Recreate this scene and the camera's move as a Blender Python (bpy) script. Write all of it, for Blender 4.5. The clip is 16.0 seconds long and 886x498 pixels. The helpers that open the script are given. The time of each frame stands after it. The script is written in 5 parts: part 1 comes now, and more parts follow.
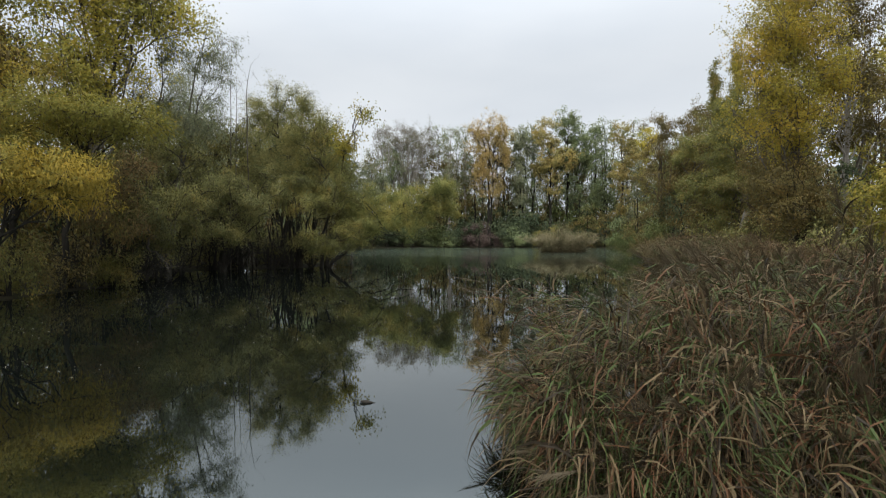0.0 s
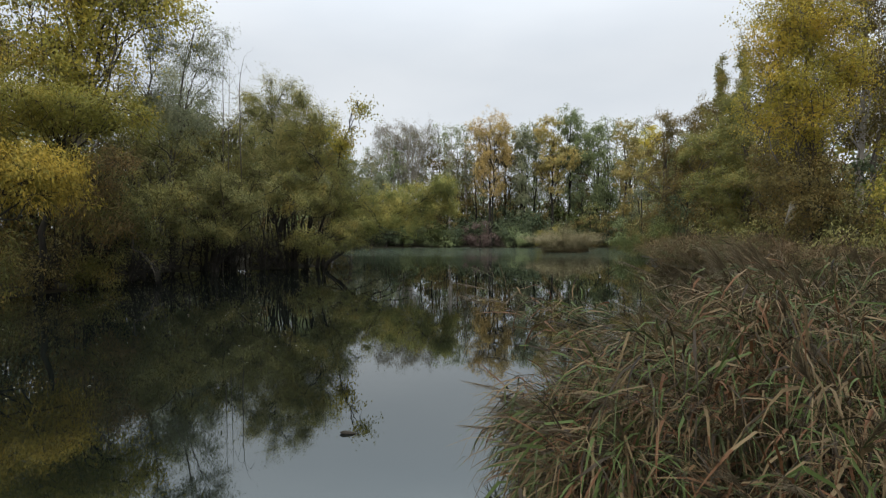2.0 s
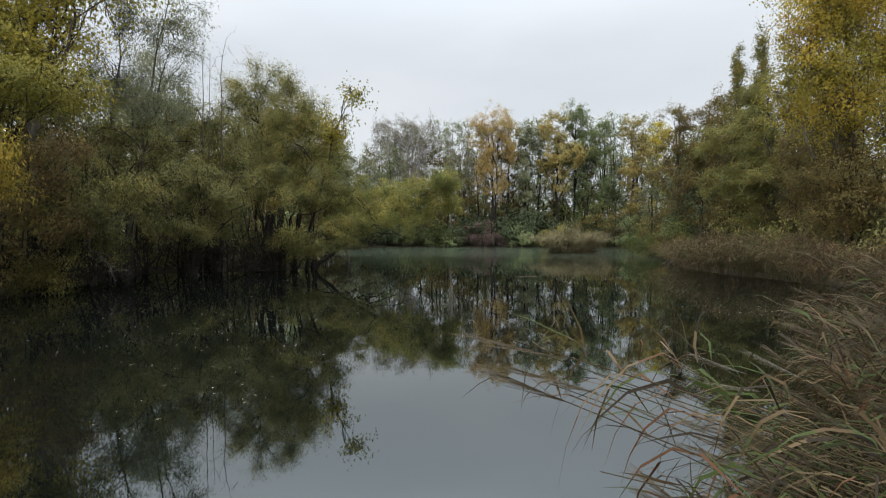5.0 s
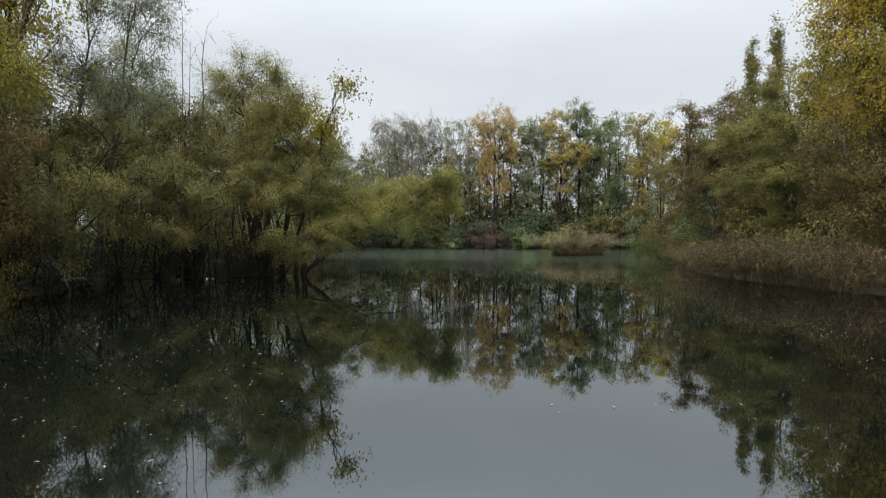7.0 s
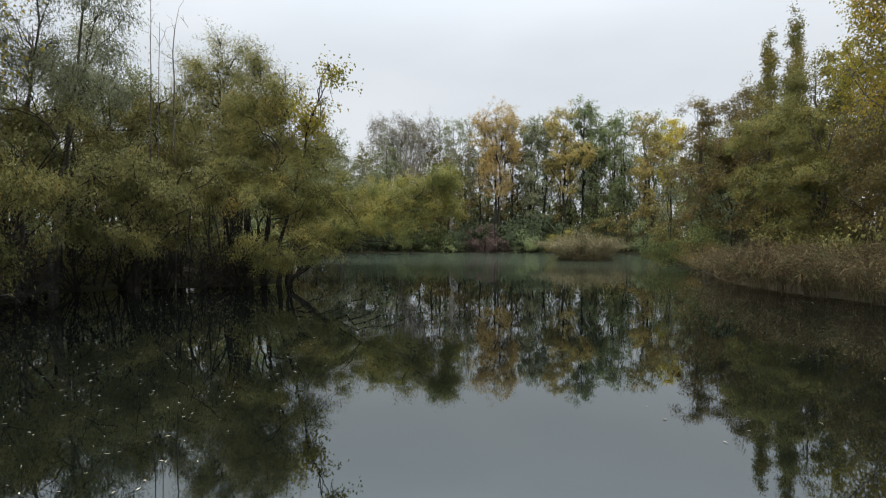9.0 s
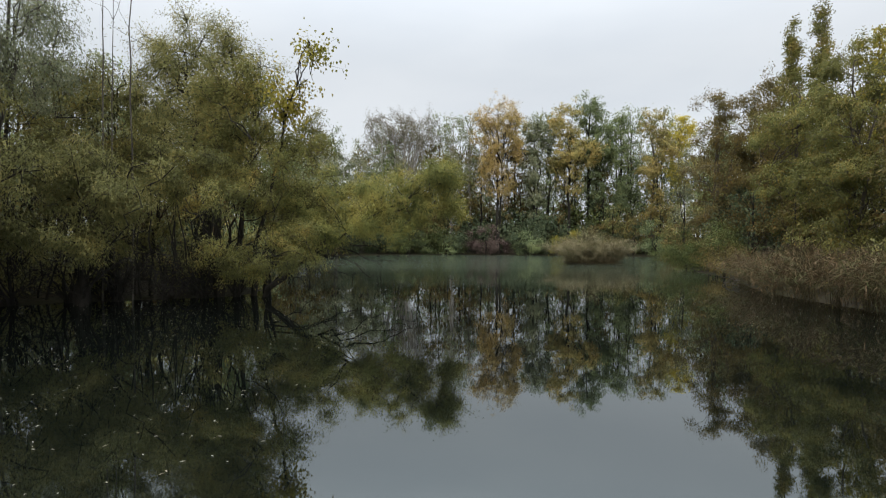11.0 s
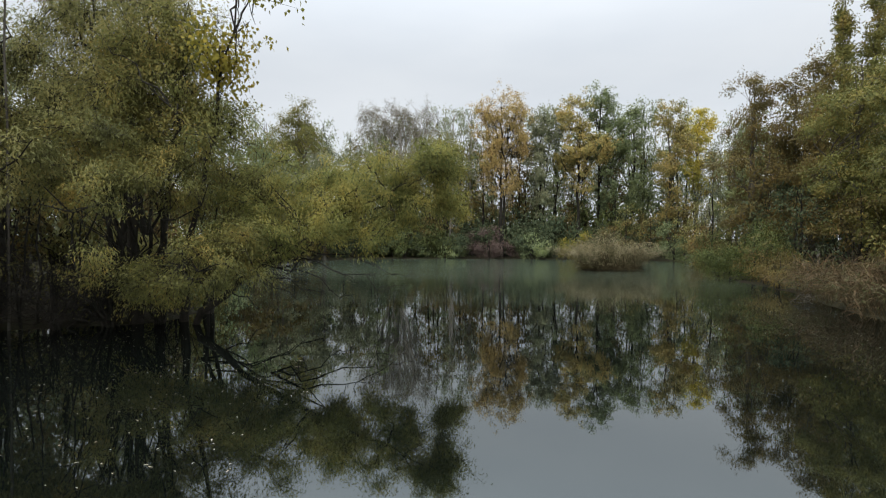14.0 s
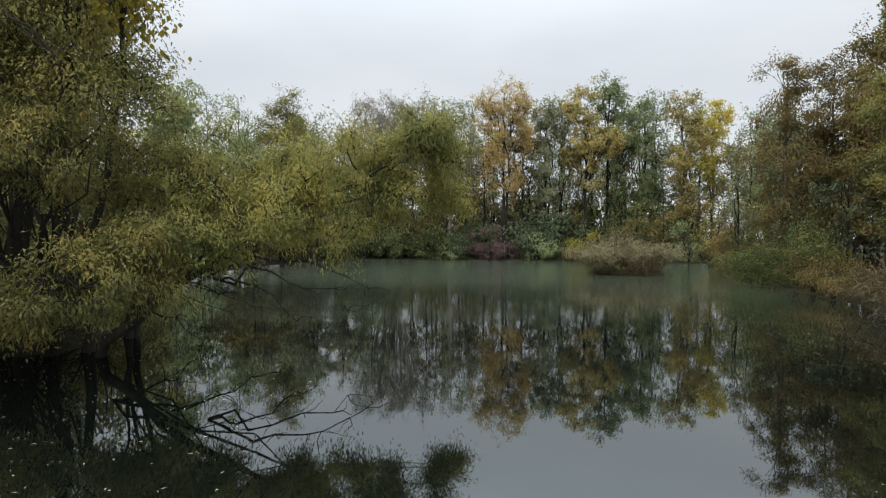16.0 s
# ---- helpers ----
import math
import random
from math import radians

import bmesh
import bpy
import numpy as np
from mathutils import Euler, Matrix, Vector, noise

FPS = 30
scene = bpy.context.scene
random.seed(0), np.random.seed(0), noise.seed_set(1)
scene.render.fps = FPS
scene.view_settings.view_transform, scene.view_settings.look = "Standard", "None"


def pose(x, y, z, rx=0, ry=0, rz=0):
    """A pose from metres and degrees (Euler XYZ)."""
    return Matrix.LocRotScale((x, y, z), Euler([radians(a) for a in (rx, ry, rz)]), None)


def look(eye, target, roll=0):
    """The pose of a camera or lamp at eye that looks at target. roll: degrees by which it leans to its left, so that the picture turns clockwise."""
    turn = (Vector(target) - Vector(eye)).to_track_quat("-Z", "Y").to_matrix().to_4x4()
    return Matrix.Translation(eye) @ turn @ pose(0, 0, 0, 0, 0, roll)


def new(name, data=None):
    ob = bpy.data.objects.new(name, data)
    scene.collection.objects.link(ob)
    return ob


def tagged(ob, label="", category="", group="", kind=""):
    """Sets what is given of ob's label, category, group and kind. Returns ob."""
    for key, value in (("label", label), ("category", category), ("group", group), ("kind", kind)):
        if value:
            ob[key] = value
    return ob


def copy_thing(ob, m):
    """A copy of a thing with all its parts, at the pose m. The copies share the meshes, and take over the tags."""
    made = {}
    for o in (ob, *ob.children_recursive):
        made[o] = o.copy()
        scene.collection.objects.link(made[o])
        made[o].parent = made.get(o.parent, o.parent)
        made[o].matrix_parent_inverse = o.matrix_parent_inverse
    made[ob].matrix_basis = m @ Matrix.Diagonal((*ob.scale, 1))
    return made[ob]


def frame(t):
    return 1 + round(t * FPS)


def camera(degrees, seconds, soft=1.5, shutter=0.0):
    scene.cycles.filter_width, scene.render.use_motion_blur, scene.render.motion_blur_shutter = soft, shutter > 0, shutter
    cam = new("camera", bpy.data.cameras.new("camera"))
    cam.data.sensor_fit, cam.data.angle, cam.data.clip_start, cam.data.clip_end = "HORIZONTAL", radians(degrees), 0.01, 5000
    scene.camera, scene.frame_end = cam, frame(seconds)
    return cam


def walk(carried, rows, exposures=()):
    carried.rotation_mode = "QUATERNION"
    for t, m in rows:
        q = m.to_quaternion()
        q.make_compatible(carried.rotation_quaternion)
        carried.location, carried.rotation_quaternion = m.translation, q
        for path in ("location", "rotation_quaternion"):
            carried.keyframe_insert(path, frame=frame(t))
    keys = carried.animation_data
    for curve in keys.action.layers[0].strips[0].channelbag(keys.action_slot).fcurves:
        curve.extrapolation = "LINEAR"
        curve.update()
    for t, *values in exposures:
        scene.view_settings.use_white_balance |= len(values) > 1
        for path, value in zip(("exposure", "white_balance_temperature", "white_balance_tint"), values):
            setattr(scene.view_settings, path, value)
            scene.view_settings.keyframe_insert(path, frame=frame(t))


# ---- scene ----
cam = camera(81.9, 16.0, soft=1.2, shutter=0.03)
METRES, EYE, TILT, LEAN, TURN = 16.0, 1.634, -1.69, 0.0, 0.0
ROWS = [
    (0.0, 0.0, 0.0, 0.0, 0.0, 0.0, -0.0),
    (0.5, 0.0003, 0.0112, -0.0, 0.01, -0.0, -0.01),
    (1.0, 0.0009, 0.0242, -0.0001, 0.03, -0.0, -0.02),
    (1.5, 0.0015, 0.0371, -0.0001, 0.07, -0.01, -0.0),
    (2.0, 0.0021, 0.0525, -0.0001, 0.09, -0.02, -0.02),
    (2.5, 0.0027, 0.0681, -0.0002, 0.12, -0.06, -0.04),
    (3.0, 0.0025, 0.0873, 0.0003, 0.13, -0.1, -0.08),
    (3.5, 0.0021, 0.1076, 0.0009, 0.14, -0.13, -0.12),
    (4.0, 0.0017, 0.131, 0.0017, 0.15, -0.13, -0.15),
    (6.5, 0.0036, 0.25, 0.0066, 0.25, -0.01, -0.24),
    (7.0, 0.004, 0.2783, 0.0101, 0.27, 0.02, -0.25),
    (7.5, 0.0039, 0.306, 0.0132, 0.26, 0.05, -0.25),
    (8.0, 0.0043, 0.3379, 0.0166, 0.25, 0.1, -0.25),
    (8.5, 0.0046, 0.3688, 0.0194, 0.24, 0.15, -0.24),
    (9.0, 0.0054, 0.4032, 0.0222, 0.25, 0.2, -0.24),
    (11.5, 0.0082, 0.5877, 0.0357, 0.25, 0.28, -0.25),
    (12.0, 0.0088, 0.6301, 0.0383, 0.24, 0.32, -0.25),
    (12.5, 0.0097, 0.6703, 0.0407, 0.24, 0.35, -0.25),
    (13.0, 0.0106, 0.7152, 0.0429, 0.25, 0.35, -0.25),
    (13.5, 0.012, 0.7577, 0.0451, 0.25, 0.37, -0.28),
    (14.0, 0.0129, 0.8053, 0.0475, 0.24, 0.37, -0.3),
    (14.5, 0.014, 0.8499, 0.0496, 0.24, 0.32, -0.33),
    (15.0, 0.0153, 0.8992, 0.0517, 0.22, 0.3, -0.35),
    (15.5, 0.0168, 0.9461, 0.0533, 0.22, 0.29, -0.36),
    (16.0, 0.0186, 0.9978, 0.0556, 0.21, 0.3, -0.36),
]
walk(cam, [(t, pose(0, 0, EYE, TILT, LEAN, TURN) @ pose(METRES * x, METRES * y, METRES * z, 90 + pitch, roll, yaw)) for t, x, y, z, yaw, pitch, roll in ROWS])

# ---- world, sun ----
world = bpy.data.worlds.new("overcast_sky")
scene.world = world
world.use_nodes = True
wn, wl = world.node_tree.nodes, world.node_tree.links
wn.clear()
w_out = wn.new("ShaderNodeOutputWorld")
w_bg = wn.new("ShaderNodeBackground")
w_sky = wn.new("ShaderNodeTexSky")
w_sky.sky_type = 'NISHITA'
w_sky.sun_disc = False
w_sky.sun_elevation = radians(55)
w_sky.sun_rotation = radians(210)
w_sky.dust_density = 4.0
w_tc = wn.new("ShaderNodeTexCoord")
w_map = wn.new("ShaderNodeMapping")
w_map.inputs["Scale"].default_value = (1.0, 1.0, 3.2)
w_noise = wn.new("ShaderNodeTexNoise")
w_noise.inputs["Scale"].default_value = 1.7
w_noise.inputs["Detail"].default_value = 5.0
w_noise.inputs["Roughness"].default_value = 0.45
w_cloud = wn.new("ShaderNodeValToRGB")
w_cloud.color_ramp.elements[0].position = 0.3
w_cloud.color_ramp.elements[0].color = (6.55, 7.1, 7.75, 1)
w_cloud.color_ramp.elements[1].position = 0.7
w_cloud.color_ramp.elements[1].color = (8.1, 8.5, 8.92, 1)
w_mix = wn.new("ShaderNodeMix")
w_mix.data_type = 'RGBA'
w_mix.inputs["Factor"].default_value = 0.93
w_bg.inputs["Strength"].default_value = 0.1
wl.new(w_tc.outputs["Generated"], w_map.inputs["Vector"])
wl.new(w_map.outputs["Vector"], w_noise.inputs["Vector"])
wl.new(w_noise.outputs["Fac"], w_cloud.inputs["Fac"])
wl.new(w_sky.outputs["Color"], w_mix.inputs["A"])
wl.new(w_cloud.outputs["Color"], w_mix.inputs["B"])
w_sep = wn.new("ShaderNodeSeparateXYZ")
w_up = wn.new("ShaderNodeMapRange")
w_up.interpolation_type = 'SMOOTHSTEP'
w_up.inputs["From Min"].default_value = 0.27
w_up.inputs["From Max"].default_value = 0.95
w_up.inputs["To Min"].default_value = 1.0
w_up.inputs["To Max"].default_value = 3.7
w_mul = wn.new("ShaderNodeVectorMath")
w_mul.operation = 'SCALE'
wl.new(w_tc.outputs["Generated"], w_sep.inputs[0])
wl.new(w_sep.outputs["Z"], w_up.inputs["Value"])
wl.new(w_mix.outputs["Result"], w_mul.inputs[0])
wl.new(w_up.outputs["Result"], w_mul.inputs["Scale"])
wl.new(w_mul.outputs["Vector"], w_bg.inputs["Color"])
wl.new(w_bg.outputs["Background"], w_out.inputs["Surface"])

sun = new("sun", bpy.data.lights.new("sun", 'SUN'))
sun.data.energy = 2.0
sun.data.angle = radians(80)
sun.data.color = (1.0, 0.96, 0.9)
sun.matrix_world = look((-14, -4, 40), (0, 20, 0))

# ---- materials ----


def material(name):
    m = bpy.data.materials.new(name)
    m.use_nodes = True
    m.node_tree.nodes.clear()
    return m, m.node_tree.nodes, m.node_tree.links


def ramp(nodes, colours):
    r = nodes.new("ShaderNodeValToRGB")
    e = r.color_ramp.elements
    while len(e) < len(colours):
        e.new(0.5)
    for i, c in enumerate(colours):
        e[i].position = i / max(1, len(colours) - 1)
        e[i].color = (*c, 1)
    return r


def leaf_material(name, colours, through_light=0.33, patch=0.45, gloss=0.7, steps=False, patch_scale=0.55):
    """Foliage: every leaf its own colour, drifting in patches over the crown."""
    m, n, l = material(name)
    geo = n.new("ShaderNodeNewGeometry")
    tc = n.new("ShaderNodeTexCoord")
    no = n.new("ShaderNodeTexNoise")
    no.inputs["Scale"].default_value = patch_scale
    no.inputs["Detail"].default_value = 3.0
    l.new(tc.outputs["Object"], no.inputs["Vector"])
    a = n.new("ShaderNodeMath")
    a.operation = 'MULTIPLY'
    a.inputs[1].default_value = 1.0 - patch
    l.new(geo.outputs["Random Per Island"], a.inputs[0])
    st = n.new("ShaderNodeMapRange")
    st.inputs["From Min"].default_value = 0.3
    st.inputs["From Max"].default_value = 0.7
    st.inputs["To Max"].default_value = patch
    l.new(no.outputs["Fac"], st.inputs["Value"])
    s = n.new("ShaderNodeMath")
    s.operation = 'ADD'
    l.new(a.outputs[0], s.inputs[0])
    l.new(st.outputs["Result"], s.inputs[1])
    r = ramp(n, colours)
    if steps:
        r.color_ramp.interpolation = 'CONSTANT'
    l.new(s.outputs[0], r.inputs["Fac"])
    info = n.new("ShaderNodeObjectInfo")
    hv = n.new("ShaderNodeHueSaturation")
    vr = n.new("ShaderNodeMapRange")
    vr.inputs["To Min"].default_value = 0.82
    vr.inputs["To Max"].default_value = 1.18
    l.new(info.outputs["Random"], vr.inputs["Value"])
    l.new(vr.outputs["Result"], hv.inputs["Value"])
    l.new(r.outputs["Color"], hv.inputs["Color"])
    p = n.new("ShaderNodeBsdfPrincipled")
    p.inputs["Roughness"].default_value = gloss
    p.inputs["Specular IOR Level"].default_value = 0.18
    l.new(hv.outputs["Color"], p.inputs["Base Color"])
    t = n.new("ShaderNodeBsdfTranslucent")
    l.new(hv.outputs["Color"], t.inputs["Color"])
    mx = n.new("ShaderNodeMixShader")
    mx.inputs["Fac"].default_value = through_light
    l.new(p.outputs["BSDF"], mx.inputs[1])
    l.new(t.outputs["BSDF"], mx.inputs[2])
    o = n.new("ShaderNodeOutputMaterial")
    l.new(mx.outputs["Shader"], o.inputs["Surface"])
    return m


def rough_material(name, colours, scale, stretch=(1, 1, 1), bump=0.4, roughness=0.85):
    """Bark, earth and the like: two scales of noise, with relief."""
    m, n, l = material(name)
    tc = n.new("ShaderNodeTexCoord")
    mp = n.new("ShaderNodeMapping")
    mp.inputs["Scale"].default_value = stretch
    l.new(tc.outputs["Object"], mp.inputs["Vector"])
    fine = n.new("ShaderNodeTexNoise")
    fine.inputs["Scale"].default_value = scale
    fine.inputs["Detail"].default_value = 6.0
    coarse = n.new("ShaderNodeTexNoise")
    coarse.inputs["Scale"].default_value = scale * 0.12
    coarse.inputs["Detail"].default_value = 3.0
    for q in (fine, coarse):
        l.new(mp.outputs["Vector"], q.inputs["Vector"])
    mean = n.new("ShaderNodeMix")
    mean.inputs["Factor"].default_value = 0.5
    l.new(fine.outputs["Fac"], mean.inputs["A"])
    l.new(coarse.outputs["Fac"], mean.inputs["B"])
    st = n.new("ShaderNodeMapRange")
    st.inputs["From Min"].default_value = 0.33
    st.inputs["From Max"].default_value = 0.67
    l.new(mean.outputs["Result"], st.inputs["Value"])
    r = ramp(n, colours)
    l.new(st.outputs["Result"], r.inputs["Fac"])
    bp = n.new("ShaderNodeBump")
    bp.inputs["Strength"].default_value = bump
    bp.inputs["Distance"].default_value = 0.03
    l.new(fine.outputs["Fac"], bp.inputs["Height"])
    p = n.new("ShaderNodeBsdfPrincipled")
    p.inputs["Roughness"].default_value = roughness
    p.inputs["Specular IOR Level"].default_value = 0.1
    l.new(r.outputs["Color"], p.inputs["Base Color"])
    l.new(bp.outputs["Normal"], p.inputs["Normal"])
    o = n.new("ShaderNodeOutputMaterial")
    l.new(p.outputs["BSDF"], o.inputs["Surface"])
    return m


def water_material():
    """Still, murky pond water; a dull green film of algae lies on the far part."""
    m, n, l = material("pond_water")
    tc = n.new("ShaderNodeTexCoord")
    sep = n.new("ShaderNodeSeparateXYZ")
    l.new(tc.outputs["Object"], sep.inputs[0])
    edge = n.new("ShaderNodeTexNoise")
    edge.inputs["Scale"].default_value = 0.16
    edge.inputs["Detail"].default_value = 5.0
    mp = n.new("ShaderNodeMapping")
    mp.inputs["Scale"].default_value = (0.35, 1.0, 1.0)
    l.new(tc.outputs["Object"], mp.inputs["Vector"])
    l.new(mp.outputs["Vector"], edge.inputs["Vector"])
    sh = n.new("ShaderNodeMath")
    sh.operation = 'MULTIPLY_ADD'
    sh.inputs[1].default_value = 22.0
    l.new(edge.outputs["Fac"], sh.inputs[0])
    l.new(sep.outputs["Y"], sh.inputs[2])
    film = n.new("ShaderNodeMapRange")
    film.interpolation_type = 'SMOOTHSTEP'
    film.inputs["From Min"].default_value = 33.5
    film.inputs["From Max"].default_value = 58.0
    l.new(sh.outputs[0], film.inputs["Value"])
    murk = n.new("ShaderNodeTexNoise")
    murk.inputs["Scale"].default_value = 0.3
    murk.inputs["Detail"].default_value = 4.0
    l.new(tc.outputs["Object"], murk.inputs["Vector"])
    deep = ramp(n, [(0.0018, 0.0026, 0.0021), (0.0026, 0.0037, 0.003), (0.0048, 0.0054, 0.004)])
    l.new(murk.outputs["Fac"], deep.inputs["Fac"])
    scum = ramp(n, [(0.026, 0.036, 0.025), (0.039, 0.051, 0.035), (0.056, 0.068, 0.046)])
    l.new(edge.outputs["Fac"], scum.inputs["Fac"])
    col = n.new("ShaderNodeMix")
    col.data_type = 'RGBA'
    l.new(film.outputs["Result"], col.inputs["Factor"])
    l.new(deep.outputs["Color"], col.inputs["A"])
    l.new(scum.outputs["Color"], col.inputs["B"])
    rg = n.new("ShaderNodeMapRange")
    rg.inputs["To Min"].default_value = 0.02
    rg.inputs["To Max"].default_value = 0.16
    l.new(film.outputs["Result"], rg.inputs["Value"])
    sp = n.new("ShaderNodeMapRange")
    sp.inputs["To Min"].default_value = 0.5
    sp.inputs["To Max"].default_value = 0.22
    l.new(film.outputs["Result"], sp.inputs["Value"])
    rip = n.new("ShaderNodeTexNoise")
    rip.inputs["Scale"].default_value = 1.6
    rip.inputs["Detail"].default_value = 2.25
    l.new(tc.outputs["Object"], rip.inputs["Vector"])
    bp = n.new("ShaderNodeBump")
    bp.inputs["Strength"].default_value = 0.05
    bp.inputs["Distance"].default_value = 0.02
    l.new(rip.outputs["Fac"], bp.inputs["Height"])
    p = n.new("ShaderNodeBsdfPrincipled")
    p.inputs["IOR"].default_value = 2.25
    p.inputs["Specular Tint"].default_value = (0.87, 0.99, 1.0, 1)
    l.new(sp.outputs["Result"], p.inputs["Specular IOR Level"])
    l.new(col.outputs["Result"], p.inputs["Base Color"])
    l.new(rg.outputs["Result"], p.inputs["Roughness"])
    l.new(bp.outputs["Normal"], p.inputs["Normal"])
    o = n.new("ShaderNodeOutputMaterial")
    l.new(p.outputs["BSDF"], o.inputs["Surface"])
    return m


WATER = water_material()
EARTH = rough_material("bank_earth", [(0.012, 0.010, 0.006), (0.03, 0.024, 0.014), (0.025, 0.026, 0.012), (0.05, 0.038, 0.022)], 3.0)
BARK = rough_material("grey_brown_bark", [(0.045, 0.038, 0.03), (0.10, 0.088, 0.072), (0.17, 0.155, 0.13)], 9.0, (1, 1, 0.18), 0.8)
# bark colour halved so that it carries the shade under the willow canopy
BARK_DARK = rough_material("dark_shaded_bark", [(0.012, 0.011, 0.009), (0.028, 0.025, 0.02), (0.05, 0.044, 0.036)], 9.0, (1, 1, 0.18), 0.8)
BARK_PALE = rough_material("pale_dead_bark", [(0.16, 0.145, 0.125), (0.27, 0.25, 0.22), (0.38, 0.36, 0.32)], 7.0, (1, 1, 0.2), 0.5)
WILLOW = leaf_material("willow_leaves", [(0.0575, 0.0627, 0.0253), (0.0954, 0.0986, 0.0345), (0.14, 0.137, 0.0414), (0.201, 0.168, 0.046), (0.287, 0.19, 0.046)], patch=0.62, patch_scale=1.2)
WILLOW_GREY = leaf_material("grey_green_leaves", [(0.116, 0.132, 0.0792), (0.182, 0.198, 0.116), (0.248, 0.259, 0.149), (0.314, 0.297, 0.16)])
WILLOW_YELLOW = leaf_material("yellowing_willow_leaves", [(0.10, 0.105, 0.025), (0.17, 0.15, 0.03), (0.27, 0.2, 0.032), (0.34, 0.24, 0.033), (0.26, 0.13, 0.033)], patch=0.62, patch_scale=1.2)
LIME = leaf_material("yellow_green_leaves", [(0.11, 0.122, 0.028), (0.185, 0.178, 0.034), (0.275, 0.225, 0.038), (0.38, 0.27, 0.042)], patch=0.62, patch_scale=0.4)
POPLAR = leaf_material("poplar_leaves", [(0.185, 0.2, 0.0581), (0.308, 0.29, 0.0702), (0.456, 0.382, 0.0702), (0.641, 0.46, 0.0726)], 0.54, patch=0.62, patch_scale=0.4)
GOLD = leaf_material("golden_poplar_leaves", [(0.143, 0.155, 0.0712), (0.235, 0.215, 0.0808), (0.386, 0.305, 0.0997), (0.454, 0.31, 0.109)])
# orange and green are paled and greyed, the far bank's haze put into the leaf colour
ORANGE = leaf_material("orange_poplar_leaves", [(0.22, 0.2, 0.085), (0.36, 0.275, 0.105), (0.46, 0.33, 0.12), (0.44, 0.285, 0.11)])
GREEN = leaf_material("green_leaves", [(0.125, 0.16, 0.088), (0.18, 0.22, 0.11), (0.235, 0.275, 0.12), (0.31, 0.33, 0.12)])
OLIVE = leaf_material("olive_brown_leaves", [(0.0769, 0.0704, 0.0282), (0.122, 0.103, 0.0357), (0.167, 0.125, 0.0399), (0.227, 0.141, 0.0415)], patch=0.62, patch_scale=1.2)
RUST = leaf_material("rust_brown_leaves", [(0.085, 0.072, 0.032), (0.13, 0.1, 0.04), (0.19, 0.12, 0.043), (0.1, 0.1, 0.036)])
PURPLE = leaf_material("purple_brown_leaves", [(0.08, 0.056, 0.05), (0.115, 0.08, 0.07), (0.15, 0.112, 0.088)])
REED_LEAF = leaf_material("reed_leaves", [(0.013, 0.01, 0.006), (0.036, 0.045, 0.014), (0.1, 0.07, 0.034), (0.055, 0.078, 0.02), (0.028, 0.02, 0.011), (0.14, 0.1, 0.05), (0.1, 0.047, 0.02), (0.045, 0.052, 0.018), (0.12, 0.07, 0.03), (0.28, 0.22, 0.135)], 0.12, 0.5, steps=True, patch_scale=1.1)
REED_STALK = leaf_material("reed_stalks", [(0.035, 0.027, 0.013), (0.07, 0.054, 0.026), (0.13, 0.1, 0.05)], 0.05)
REED_PLUME = leaf_material("reed_plumes", [(0.06, 0.046, 0.027), (0.095, 0.075, 0.045), (0.145, 0.115, 0.072)], 0.3)
REED_PALE = leaf_material("pale_reed_leaves", [(0.0444, 0.0477, 0.0206), (0.0794, 0.0875, 0.0316), (0.1, 0.0674, 0.034), (0.164, 0.109, 0.0571), (0.0741, 0.0415, 0.0219)], 0.25)
OLIVE_GOLD = leaf_material("olive_gold_leaves", [(0.0957, 0.107, 0.0399), (0.157, 0.163, 0.0506), (0.228, 0.206, 0.0572), (0.343, 0.236, 0.06)], patch=0.62, patch_scale=1.2)
BOUGH = leaf_material("bough_willow_leaves", [(0.081, 0.0949, 0.0319), (0.14, 0.15, 0.0449), (0.198, 0.196, 0.0559), (0.27, 0.235, 0.0599), (0.342, 0.244, 0.0599)], patch=0.62, patch_scale=1.2)
UNDER = leaf_material("shaded_undergrowth_leaves", [(0.0492, 0.0697, 0.04), (0.0738, 0.0984, 0.052), (0.0984, 0.119, 0.0576), (0.123, 0.107, 0.0544)])
MOSS = leaf_material("mid_green_leaves", [(0.0404, 0.0547, 0.0193), (0.0676, 0.085, 0.0269), (0.101, 0.115, 0.0337), (0.135, 0.129, 0.0385)])
WILLOW_MID = leaf_material("dull_green_willow_leaves", [(0.112, 0.116, 0.047), (0.186, 0.186, 0.0698), (0.267, 0.248, 0.0881), (0.363, 0.299, 0.0954)], patch=0.62, patch_scale=1.2)
SILVER = leaf_material("silvery_plumes", [(0.12, 0.105, 0.08), (0.19, 0.175, 0.14), (0.28, 0.26, 0.22)], 0.4)
TOWER = leaf_material("golden_green_poplar_leaves", [(0.174, 0.184, 0.0399), (0.291, 0.259, 0.0473), (0.448, 0.346, 0.0546), (0.65, 0.4, 0.063)], 0.52, patch=0.62, patch_scale=0.35)
ASH = leaf_material("pale_grey_leaves", [(0.13, 0.12, 0.082), (0.185, 0.165, 0.112), (0.25, 0.22, 0.145)])
REED_TUFT = leaf_material("grey_green_reed_leaves", [(0.13, 0.13, 0.06), (0.21, 0.19, 0.10), (0.3, 0.26, 0.155), (0.19, 0.145, 0.08)], 0.25)
FALLEN = leaf_material("fallen_leaves", [(0.16, 0.12, 0.06), (0.26, 0.23, 0.15), (0.42, 0.4, 0.31), (0.2, 0.11, 0.05)], 0.1)

# ---- mesh tools ----


